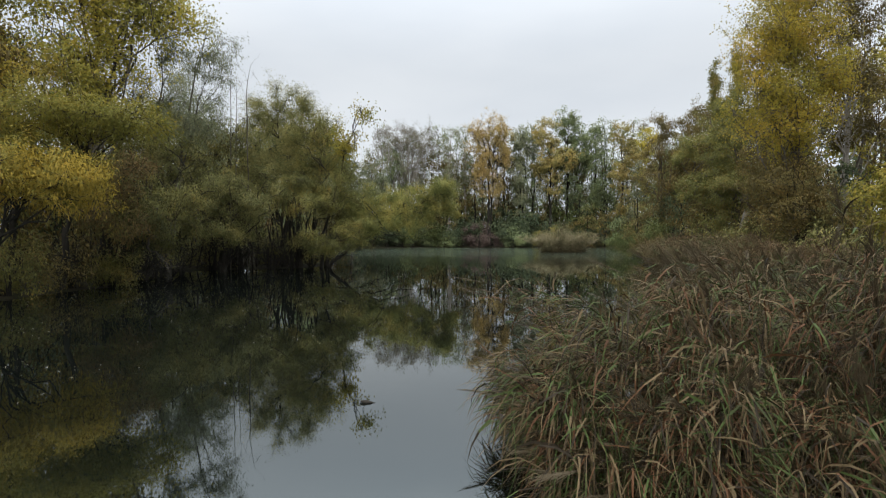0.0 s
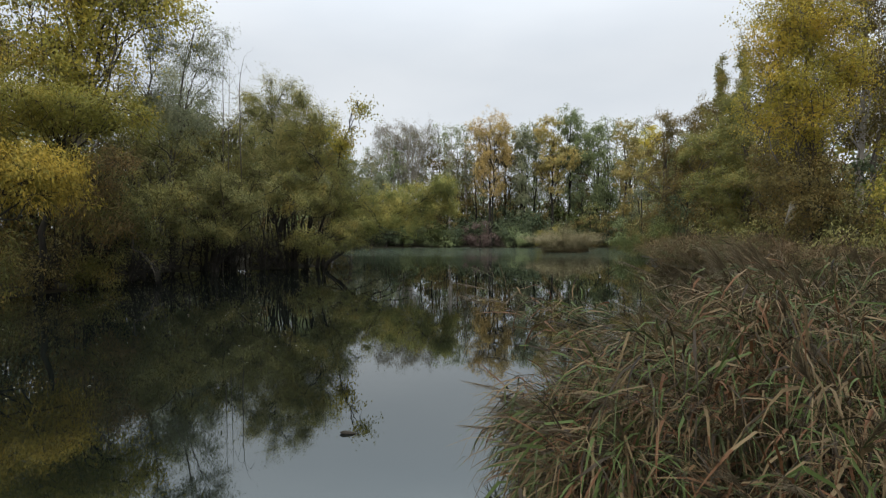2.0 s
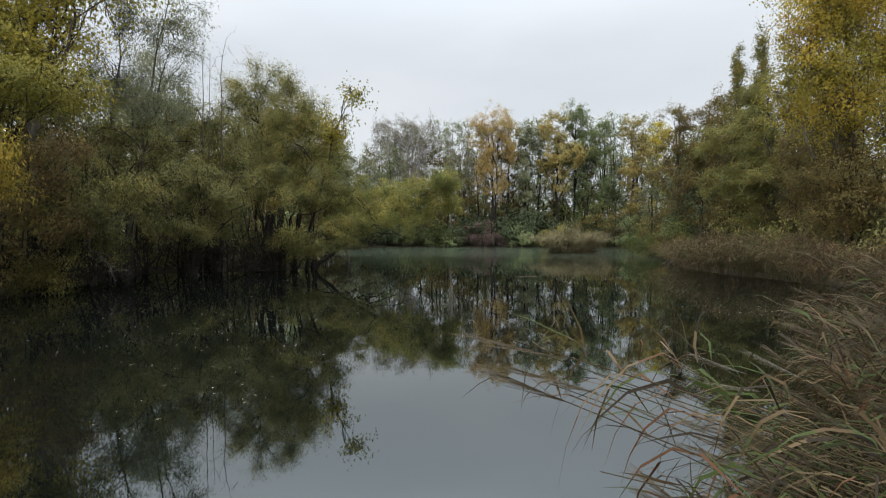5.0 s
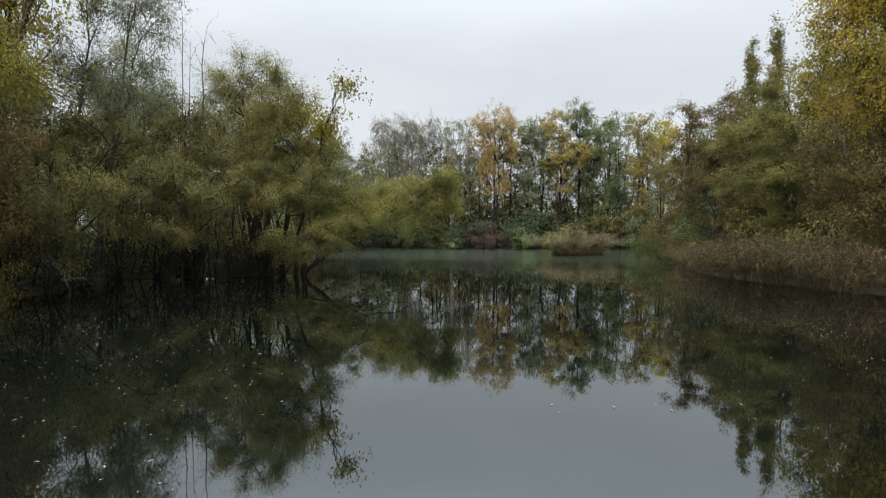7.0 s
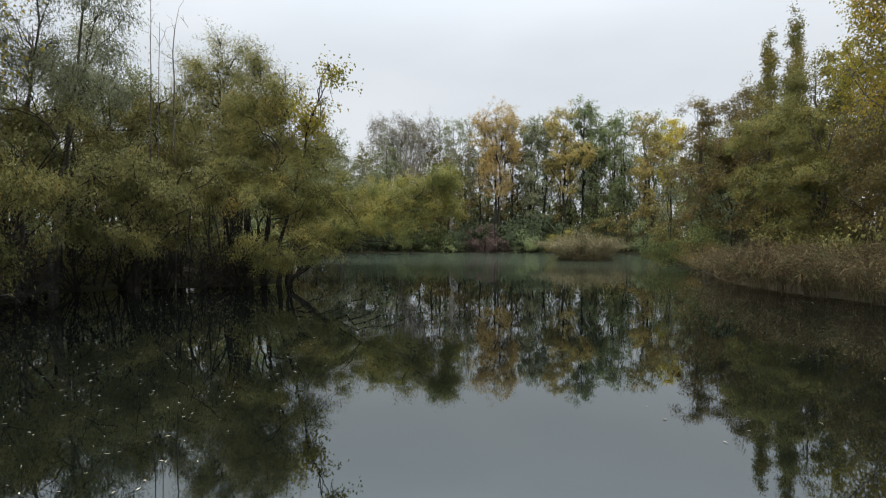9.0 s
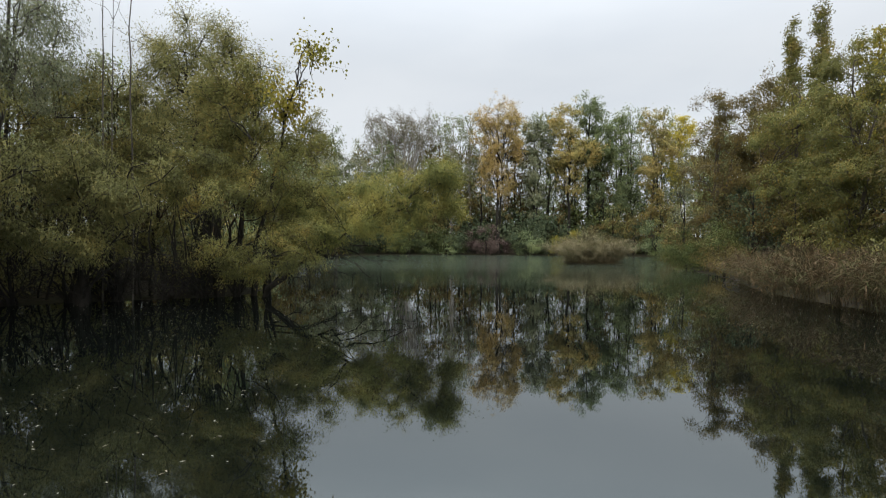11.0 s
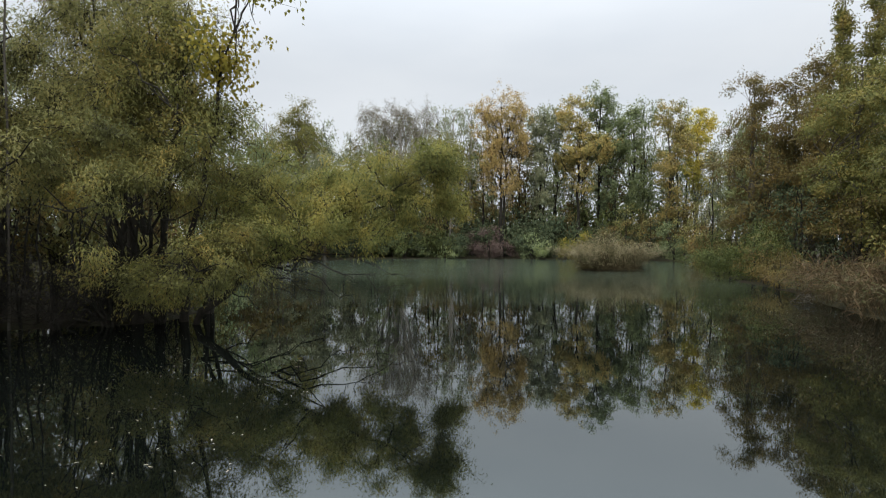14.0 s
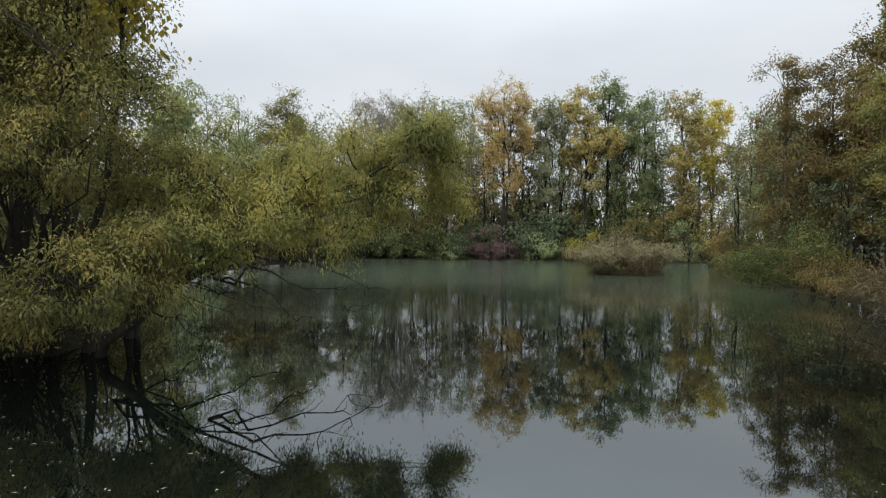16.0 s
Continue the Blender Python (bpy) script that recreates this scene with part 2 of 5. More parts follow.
def mesh_of(name, verts, faces, smooth=False, normals=None):
    """A mesh from an array of vertices and an array of faces that all have the same number of corners; normals, one a vertex, where they are given."""
    me = bpy.data.meshes.new(name)
    verts = np.asarray(verts, np.float32)
    faces = np.asarray(faces, np.int32)
    k = faces.shape[1]
    me.vertices.add(len(verts))
    me.vertices.foreach_set("co", verts.ravel())
    me.loops.add(faces.size)
    me.loops.foreach_set("vertex_index", faces.ravel())
    me.polygons.add(len(faces))
    me.polygons.foreach_set("loop_start", np.arange(0, faces.size, k, dtype=np.int32))
    me.polygons.foreach_set("loop_total", np.full(len(faces), k, np.int32))
    me.update(calc_edges=True)
    me.polygons.foreach_set("use_smooth", np.full(len(faces), smooth))
    if normals is not None:
        own = me.attributes.new("custom_normal", 'FLOAT_VECTOR', 'POINT')
        own.data.foreach_set("vector", np.asarray(normals, np.float32).ravel())
    return me


def part(name, me, mat, parent, label=""):
    me.materials.append(mat)
    ob = new(name, me)
    ob.parent = parent
    if label:
        ob["label"] = label
    return ob


def thing(name, at, label, category, group="", kind=""):
    ob = new(name)
    ob.location = at
    ob.empty_display_size = 0.3
    return tagged(ob, label, category, group, kind)


def unit(v):
    return v / np.maximum(np.linalg.norm(v, axis=-1, keepdims=True), 1e-9)


def tubes(lines, radii, sides):
    """Tapered round limbs along polylines with equally many points: lines (n, k, 3), radii (n, k)."""
    lines, radii = np.asarray(lines, float), np.asarray(radii, float)
    n, k, _ = lines.shape
    d = unit(np.gradient(lines, axis=1))
    ref = np.where(np.abs(d[..., 2:3]) > 0.8, np.array([1.0, 0.13, 0.0]), np.array([0.0, 0.1, 1.0]))
    u = unit(np.cross(d, ref))
    v = np.cross(d, u)
    a = np.arange(sides) * 2 * np.pi / sides
    ring = u[:, :, None] * np.cos(a)[:, None] + v[:, :, None] * np.sin(a)[:, None]
    pts = lines[:, :, None] + ring * radii[:, :, None, None]
    i = np.arange(n * k * sides).reshape(n, k, sides)
    j = np.roll(i, -1, axis=2)
    f = np.stack([i[:, :-1], j[:, :-1], j[:, 1:], i[:, 1:]], -1).reshape(-1, 4)
    return pts.reshape(-1, 3), f


def leaves(rng, at, way, length, width, droop, out):
    """One folded, pointed leaf at each place, its face turned towards `out`, the outside of its clump: vertices, faces, normals."""
    n = len(at)
    d = unit(way + rng.normal(0, 0.55, (n, 3)) + np.array([0, 0, -droop]))
    side = unit(np.cross(d, np.array([0, 0, 1.0]) + rng.normal(0, 1.1, (n, 3))))
    up = np.cross(side, d)
    turned = np.where(np.sum(up * out, axis=1, keepdims=True) < 0, -1.0, 1.0)
    side, up = side * turned, up * turned
    ln = length * rng.uniform(0.6, 1.25, (n, 1))
    wd = width * rng.uniform(0.7, 1.2, (n, 1))
    face = unit(up * 0.6 + out * 0.8)
    if length > 0.2:
        v = np.stack([at + d * ln * 0.2 - side * wd * 0.62, at + d * ln, at + d * ln * 0.3 + side * wd * 0.62], 1)
        v = v[:, ::-1]
        return v.reshape(-1, 3), np.arange(n * 3).reshape(n, 3), np.repeat(face, 3, axis=0)
    mid = at + d * ln * 0.42
    v = np.stack([at, mid - side * wd * 0.5 + up * wd * 0.15, at + d * ln - np.array([0, 0, 0.12]) * ln, mid + side * wd * 0.5 + up * wd * 0.15], 1)
    v = v[:, ::-1]
    return v.reshape(-1, 3), np.arange(n * 4).reshape(n, 4), np.repeat(face, 4, axis=0)


def outward(lobes, pos):
    """The way out of the nearest lobe at each place, lifted a little to the sky."""
    best, out = np.full(len(pos), 1e9), np.zeros_like(pos)
    for l in np.asarray(lobes, float):
        rel = (pos - l[:3]) / l[3:6]
        q = np.linalg.norm(rel, axis=1)
        near = q < best
        best[near] = q[near]
        out[near] = unit(rel[near] / l[3:6])
    return unit(out + np.array([0, 0, 0.45]))


def in_lobes(rng, lobes, n, shell):
    """Points in a union of ellipsoids (centre, radii, share), thicker towards the outside."""
    lobes = np.asarray(lobes, float)
    w = (lobes[:, 3] * lobes[:, 4] * lobes[:, 5]) ** 0.62
    pick = rng.choice(len(lobes), n, p=w / w.sum())
    d = unit(rng.normal(0, 1, (n, 3)))
    r = rng.uniform(0, 1, (n, 1)) ** shell
    return lobes[pick, :3] + d * r * lobes[pick, 3:6], d


def curve_to(rng, a, b, bow, k, wobble):
    """Curved lines from a to b that rise first (bow) and wander a little."""
    s = np.linspace(0, 1, k)[None, :, None]
    a, b = a[:, None], b[:, None]
    ln = np.linalg.norm(b - a, axis=2, keepdims=True)
    p = a + (b - a) * s
    p[..., 2:3] += bow * ln * np.sin(np.pi * s)
    p[:, 1:-1] += rng.normal(0, wobble, (len(a), k - 2, 3)) * ln
    return p


def tree(name, label, category, at, trunk, lobes, leaf_mat, bark=BARK, limbs=14, twigs=300, per_twig=40, leaf=(0.1, 0.03), droop=0.5,
         spray=0.15, girth=0.12, gaps=0.0, bow=0.1, shell=0.4, seed=1, stems=1, mains=4, clump=0.3, per_clump=7, tall=0.9, rise=0.9, group=""):
    """A tree: trunk (points from the base up), limbs and twigs that fill the lobes, and leaves along the twigs. All measures from the base."""
    rng = np.random.default_rng(seed)
    root = thing(name, at, label, category, group)
    trunk = np.asarray(trunk, float)
    # trunk, with more points between and a slight wander; several stems spread from one stool
    s = np.linspace(0, 1, 12)
    own = np.linspace(0, 1, len(trunk))
    lines = []
    for q in range(stems):
        t = np.stack([np.interp(s, own, trunk[:, c]) for c in range(3)], 1)
        if q:
            t[:, :2] += np.outer(s ** 1.2, rng.normal(0, 1, 2) * lobes[0][3] * 0.55)
            t[:, 2] *= rng.uniform(0.7, 1.0)
            t[:, :2] += rng.normal(0, girth * 1.2, 2)
        t[1:-1] += rng.normal(0, 0.015, (10, 3)) * trunk[-1, 2] * 0.5
        t[0, 2] -= 0.35
        lines.append(t)
    lines = np.stack(lines)
    rad = girth * (1 - 0.88 * s ** 0.9) + girth * 0.5 * np.exp(-s * 14)
    rads = np.stack([rad * (1 if q == 0 else rng.uniform(0.5, 0.85)) for q in range(stems)])
    for q in range(stems):
        part("trunk", mesh_of("trunk", *tubes(lines[q:q + 1], rads[q:q + 1], 8 if girth > 0.1 else 6), smooth=True), bark, root)
    # limbs
    goal, _ = in_lobes(rng, lobes, limbs, 0.7)
    goal = goal[goal[:, 2] > 0.3]
    spine = lines.reshape(-1, 3)
    down = np.linalg.norm(goal[:, None, :2] - spine[None, :, :2], axis=2) * rise
    want = goal[:, 2:3] - down
    cost = np.abs(spine[None, :, 2] - np.maximum(want, 0.2)) + 0.35 * down
    foot = spine[np.argmin(cost, axis=1)]
    limb = curve_to(rng, foot, goal, bow, 7, 0.035)
    lr = np.linspace(1, 0.25, 7)[None] * (girth * rng.uniform(0.15, 0.3, (len(goal), 1)))
    # twigs
    heart, _ = in_lobes(rng, lobes, max(8, twigs // per_clump), shell)
    pick = rng.integers(0, len(heart), twigs)
    end = heart[pick] + rng.normal(0, clump, (twigs, 3)) * rng.uniform(0.6, 1.25, len(heart))[pick][:, None] * np.array([1, 1, tall])
    keep = end[:, 2] > 0.12
    if gaps > 0:
        off = seed * 7.31
        nz = np.array([noise.noise(Vector((p[0] * 0.8 + off, p[1] * 0.8, p[2] * 0.8))) for p in end])
        keep &= nz > (gaps - 0.5)
    end, own_heart = end[keep], pick[keep]
    hubs = np.concatenate([limb[:, 2:].reshape(-1, 3), spine[len(s) // 3::2]])
    dist = np.linalg.norm(heart[:, None] - hubs[None], axis=2) + (0.5 if rise < 1 else 1.5) * np.maximum(0, hubs[None, :, 2] - heart[:, None, 2] + 0.2)
    bough = curve_to(rng, hubs[np.argmin(dist, axis=1)], heart, bow * 0.8, 5, 0.05)
    along = rng.uniform(0.45, 1.0, (len(end), 1))
    start = bough[own_heart, 2] * (1 - along) + bough[own_heart, 4] * along
    twig = curve_to(rng, start, end, bow * 0.5, 5, 0.05)
    twig[:, -1, 2] -= droop * 0.12
    tr = np.linspace(1, 0.3, 5)[None] * np.clip(girth * rng.uniform(0.05, 0.1, (len(end), 1)), 0.005, 0.016)
    big = np.argsort(-np.linalg.norm(goal - foot, axis=1))
    for q in big[:mains]:
        part("limb", mesh_of("limb", *tubes(limb[q:q + 1], lr[q:q + 1] * 1.15, 6), smooth=True), bark, root)
    v1, f1 = tubes(limb[big[mains:]], lr[big[mains:]], 4)
    v2, f2 = tubes(twig[:, [0, 4]], tr[:, [0, 4]], 3)
    br = np.linspace(1, 0.45, 3)[None] * np.clip(girth * rng.uniform(0.07, 0.13, (len(bough), 1)), 0.006, 0.024)
    v3, f3 = tubes(bough[:, [0, 2, 4]], br, 3)
    part("branchwork", mesh_of("branchwork", np.concatenate([v1, v2, v3]), np.concatenate([f1, f2 + len(v1), f3 + len(v1) + len(v2)]), smooth=True), bark, root)["kind"] = "stuff"
    # leaves along the outer part of the twigs
    n = len(end) * per_twig
    if n:
        which = np.repeat(np.arange(len(end)), per_twig)
        reach = np.clip(0.75 / np.maximum(np.linalg.norm(end - start, axis=1), 0.01), 0.12, 0.8)[which]
        u = 1.06 - reach * rng.uniform(0, 1, n)
        x = np.clip(u * 4, 0, 3.999)
        i = x.astype(int)
        fr = (x - i)[:, None]
        pos = twig[which, i] * (1 - fr) + twig[which, np.minimum(i + 1, 4)] * fr
        pos = pos + rng.normal(0, spray, (n, 3)) * np.array([1, 1, 0.75])
        pos[:, 2] = np.maximum(pos[:, 2], 0.04)
        way = unit(twig[which, -1] - twig[which, 2]) * 0.7
        out = unit(outward(lobes, pos) + 0.6 * unit(pos - heart[own_heart[which]]))
        lv, lf, ln = leaves(rng, pos, way, leaf[0], leaf[1], droop, out)
        part("crown", mesh_of("crown", lv, lf, True, ln), leaf_mat, root)
    return root


def blades(rng, at, way, length, width, sag, shape=(0.35, 1.0, 0.9, 0.55, 0.03)):
    """Long narrow leaves that arch over and hang: strips with a width at each point along them."""
    n, k = len(at), len(shape)
    d = unit(way)
    side = unit(np.cross(d, np.array([0, 0, 1.0])) + rng.normal(0, 0.35, (n, 3)))
    rows = []
    p = at.copy()
    ln = length[:, None] / (k - 1)
    for w in shape:
        hw = side * (width[:, None] * w * 0.5)
        rows.append(np.stack([p - hw, p + hw], 1))
        p = p + d * ln
        d = unit(d + np.array([0, 0, -1.0]) * sag[:, None] + rng.normal(0, 0.12, (n, 3)))
        side = unit(side + rng.normal(0, 0.2, (n, 3)))
    v = np.stack(rows, 1)
    b = np.arange(n)[:, None] * 2 * k
    f = np.concatenate([np.stack([b + 2 * q, b + 2 * q + 1, b + 2 * q + 3, b + 2 * q + 2], -1).reshape(-1, 4) for q in range(k - 1)])
    return v.reshape(-1, 3), f


def reeds(name, label, at, roots, heights, lean, bend, leaf_count, leaf_len, leaf_mat, plume_share, seed, wide=1.0, plume=1.0, plume_mat=REED_PLUME, comb=0.9):
    """A bed of reeds: arching stalks, long hanging leaves, feathery plumes. roots (n, 3) from `at`; lean (n, 2) the way each one bends."""
    rng = np.random.default_rng(seed)
    bed = thing(name, at, label, "reeds", kind="stuff")
    n = len(roots)
    s = np.linspace(0, 1, 6)[None, :, None]
    h = heights[:, None, None]
    b = bend[:, None, None]
    ln = np.concatenate([lean, np.zeros((n, 1))], 1)[:, None]
    p = roots[:, None] + np.array([0, 0, 1.0]) * h * (s - 0.32 * b * s ** 2.6) + ln * h * b * (0.2 * s + 0.75 * s ** 2)
    p[:, 1:] += rng.normal(0, 0.012, (n, 5, 3)) * h
    rad = np.linspace(0.0042, 0.0015, 6)[None] * rng.uniform(0.8, 1.3, (n, 1)) * wide
    part("stalks", mesh_of("stalks", *tubes(p[:, [0, 2, 3, 5]], rad[:, [0, 2, 3, 5]], 3), smooth=True), REED_STALK, bed)
    m = n * leaf_count
    w = np.repeat(np.arange(n), leaf_count)
    u = 0.06 + 0.94 * rng.uniform(0, 1, m) ** 0.7
    x = np.clip(u * 5, 0, 4.999)
    i = x.astype(int)
    fr = (x - i)[:, None]
    pos = p[w, i] * (1 - fr) + p[w, i + 1] * fr
    az = rng.uniform(0, 2 * np.pi, m)
    out = np.stack([np.cos(az), np.sin(az), rng.uniform(0.1, 1.3, m)], 1)
    out[:, :2] += lean[w] * comb
    length = leaf_len * rng.uniform(0.5, 1.3, m)
    v, f = blades(rng, pos, out, length, wide * rng.uniform(0.06, 0.13, m) ** 2 / 1.05, rng.uniform(0.12, 1.1, m), (0.35, 1.0, 0.9, 0.55, 0.03) if wide < 1.5 else (0.5, 1.0, 0.7, 0.05))
    v[:, 2] = np.maximum(v[:, 2], 0.01)
    part("leaves", mesh_of("leaves", v, f), leaf_mat, bed)
    who = np.nonzero(rng.uniform(0, 1, n) < plume_share)[0]
    if len(who):
        hairs = 34 if plume == 1.0 else 90
        w = np.repeat(who, hairs)
        k = len(w)
        t = rng.uniform(0.0, 1.0, k)
        tip = unit(p[w, 5] - p[w, 4])
        pos = p[w, 5] + tip * (t[:, None] - 0.3) * 0.2 * plume
        az = rng.uniform(0, 2 * np.pi, k)
        out = np.stack([np.cos(az), np.sin(az), np.zeros(k)], 1) * 0.36 + tip * 1.1
        out[:, :2] += lean[w] * 0.5
        v, f = blades(rng, pos, out, plume * rng.uniform(0.07, 0.18, k) * (1.2 - 0.5 * t), np.full(k, 0.003) * wide, rng.uniform(0.1, 0.4, k), (1.0, 0.3))
        part("plumes", mesh_of("plumes", v, f), plume_mat, bed, "feathery grey-brown seed plumes")
    return bed


def inside(poly, x, y):
    """Which points lie inside a polygon, and how far each one is from its edge."""
    poly = np.asarray(poly, float)
    a, b = poly, np.roll(poly, -1, axis=0)
    hit = np.zeros(x.shape, bool)
    dist = np.full(x.shape, 1e9)
    for (ax, ay), (bx, by) in zip(a, b):
        cross = ((ay > y) != (by > y)) & (x < (bx - ax) * (y - ay) / (by - ay + 1e-12) + ax)
        hit ^= cross
        t = np.clip(((x - ax) * (bx - ax) + (y - ay) * (by - ay)) / ((bx - ax) ** 2 + (by - ay) ** 2), 0, 1)
        dist = np.minimum(dist, np.hypot(x - ax - t * (bx - ax), y - ay - t * (by - ay)))
    return hit, dist


# ---- ground and water ----
POND = [(-15, -45), (-13.5, -5), (-12, 8), (-10.6, 12), (-10.0, 15.4), (-10.6, 19), (-11.8, 21.4), (-10.2, 22.7), (-6.3, 24.2), (-5.7, 25.4),
        (-6.2, 27), (-8.5, 30), (-11, 36), (-12, 45), (-11, 54), (-6, 59.6), (2, 60.6), (10, 60), (17, 59.5), (21, 56), (21, 51), (17.5, 46.5),
        (15.4, 42.3), (13.6, 37), (12.9, 32.2), (11.5, 28.7), (10.7, 26), (10.7, 23.4), (11.6, 19.6), (13.8, 15), (16, 11), (17, 5), (17, -45)]
CLUMP = [(0.95, 2.75), (0.72, 3.1), (0.78, 4.0), (1.15, 4.5), (1.75, 4.95), (2.3, 5.5), (3.1, 6.1), (4.5, 8.2), (5.6, 8.8), (5.6, 4), (4.4, 2.5), (3, 2.45)]
ISLAND = [(8.5, 44.6), (9.4, 43.8), (11.3, 43.7), (12.8, 44.6), (12.3, 45.8), (10.2, 46.2), (8.7, 45.6)]


def ground_height(x, y):
    wet, d = inside(POND, x, y)
    z = np.where(wet, -np.minimum(d * 0.35, 1.4), np.minimum(np.minimum(-0.1 + d * 0.25, 0.02 + d * 0.04), 0.3) + np.clip((d - 5) * 0.05, 0, 1.3))
    for poly in (CLUMP, ISLAND):
        dry, d = inside(poly, x, y)
        z = np.maximum(z, np.where(dry, np.minimum(0.02 + d * 0.1, 0.08), -d * 0.5))
    return z + 0.05 * np.sin(x * 1.3 + 0.7 * y) * np.cos(y * 0.9 - 0.4 * x) * (np.abs(z) > 0.1)


def ground():
    def axis(lo, hi, step):
        mid = np.arange(lo, hi, step)
        far = np.array([6, 14, 30, 70, 160, 400, 900, 2000.0])
        return np.concatenate([lo - far[::-1], mid, mid[-1] + far])
    gx, gy = axis(-26, 34, 0.5), axis(-20, 74, 0.5)
    X, Y = np.meshgrid(gx, gy)
    Z = ground_height(X, Y)
    i = np.arange(X.size).reshape(X.shape)
    f = np.stack([i[:-1, :-1], i[:-1, 1:], i[1:, 1:], i[1:, :-1]], -1).reshape(-1, 4)
    me = mesh_of("ground", np.stack([X, Y, Z], -1).reshape(-1, 3), f, smooth=True)
    me.materials.append(EARTH)
    tagged(new("ground", me), "dark earth banks and bed of a pond", "ground", kind="structure")


def water():
    gx, gy = np.linspace(-20, 24, 12), np.linspace(-50, 63, 24)
    X, Y = np.meshgrid(gx, gy)
    i = np.arange(X.size).reshape(X.shape)
    f = np.stack([i[:-1, :-1], i[:-1, 1:], i[1:, 1:], i[1:, :-1]], -1).reshape(-1, 4)
    me = mesh_of("water", np.stack([X, Y, X * 0], -1).reshape(-1, 3), f)
    me.materials.append(WATER)
    tagged(new("water", me), "still murky green pond water with an algae film", "water", kind="structure")


ground()
water()


def scatter(rng, poly, n):
    p = np.asarray(poly, float)
    lo, hi = p.min(0), p.max(0)
    got = np.zeros((0, 2))
    while len(got) < n:
        c = rng.uniform(lo, hi, (n, 2))
        got = np.concatenate([got, c[inside(poly, c[:, 0], c[:, 1])[0]]])
    return got[:n]


# ---- the near clump of reeds ----
def tufts(rng, xy, n):
    """Gathers reeds into n tufts that lean, bend and grow alike: for each reed the tuft's lean (two), bend and height, about 0."""
    c = xy[rng.choice(len(xy), n, replace=False)]
    who = np.argmin(((xy[:, None] - c[None]) ** 2).sum(2), axis=1)
    return rng.normal(0, 1, (n, 4))[who], c[who]


def near_reeds():
    rng = np.random.default_rng(3)
    xy = scatter(rng, CLUMP, 1950)
    near = xy[(xy[:, 1] < 4.6) | (rng.uniform(0, 1, len(xy)) < 0.75)]
    edge = scatter(rng, [(0.95, 2.7), (0.64, 3.1), (0.74, 4.1), (1.1, 4.6), (1.6, 4.95), (1.8, 4.8), (1.4, 4.2), (1.15, 3.1), (3.2, 2.8), (3.2, 2.35)], 560)
    near = np.concatenate([near, edge])
    _, d = inside(CLUMP, near[:, 0], near[:, 1])
    n = len(near)
    tuft, heart = tufts(rng, near, 95)
    near = near + (heart - near) * np.where(d > 0.3, 0.45, 0.0)[:, None]
    z = ground_height(near[:, 0], near[:, 1]) - 0.03
    h = np.where(near[:, 1] > 3.5, np.clip(0.45 + d * 0.95, 0.42, 1.5), np.clip(0.58 + d * 0.9, 0.55, 1.5))
    h = np.where(near[:, 1] > 5.0, np.clip(0.7 + d * 0.85, 0.65, 1.52), h) * rng.uniform(0.75, 1.1, n) * (1 + 0.13 * np.clip(tuft[:, 3], -1.5, 1.2))
    # outer stalks fall outwards over the water, inner ones lean with the wind
    away = unit(near - np.array([2.9, 3.9]))
    rim = np.clip(1 - d / 0.9, 0, 1)[:, None]
    lean = unit(away * rim + np.array([-0.75, -0.2]) * (1 - 0.5 * rim) + 0.5 * tuft[:, :2] + rng.normal(0, 0.22, (n, 2)))
    bend = np.clip(0.58 + 0.15 * rim[:, 0] + 0.2 * tuft[:, 2] + rng.normal(0, 0.1, n), 0.12, 1.05)
    roots = np.stack([near[:, 0], near[:, 1], z], 1)
    reeds("reed_bed", "wind-bent brown and green reeds standing in the pond", (0, 0, 0), roots, h, lean, bend, 18, 0.4, REED_LEAF, np.where(near[:, 1] > 4.2, 0.4, 0.1), 4, 0.98, 1.2, comb=1.25)


near_reeds()


def tall_plumes():
    """A few long stalks that arch out of the back of the clump, with big soft plumes."""
    rng = np.random.default_rng(14)
    roots = np.array([(2.4, 4.95), (2.5, 5.15), (2.45, 4.8)])
    n = len(roots)
    lean = unit(np.stack([np.full(n, -1.0), np.full(n, 0.45)], 1) + rng.normal(0, 0.15, (n, 2)))
    reeds("tall_reed", "long arching reeds with soft silvery plumes", (0, 0, 0), np.concatenate([roots, np.full((n, 1), -0.02)], 1),
          rng.uniform(1.2, 1.34, n), lean, rng.uniform(0.72, 0.9, n), 2, 0.11, REED_LEAF, 1.1, 15, 0.6, 1.0001, SILVER)
    reeds("tall_reed", "single pale reed stalk standing above the clump", (3.2, 6.0, 0), np.array([(0, 0, 0.0), (1.5, 0.5, 0.0)]), np.array([1.85, 1.7]),
          np.array([(0.9, 0.2), (0.3, -0.9)]), np.array([0.22, 0.2]), 3, 0.3, REED_PALE, 1.1, 16, 0.8, 1.0001, SILVER)


tall_plumes()


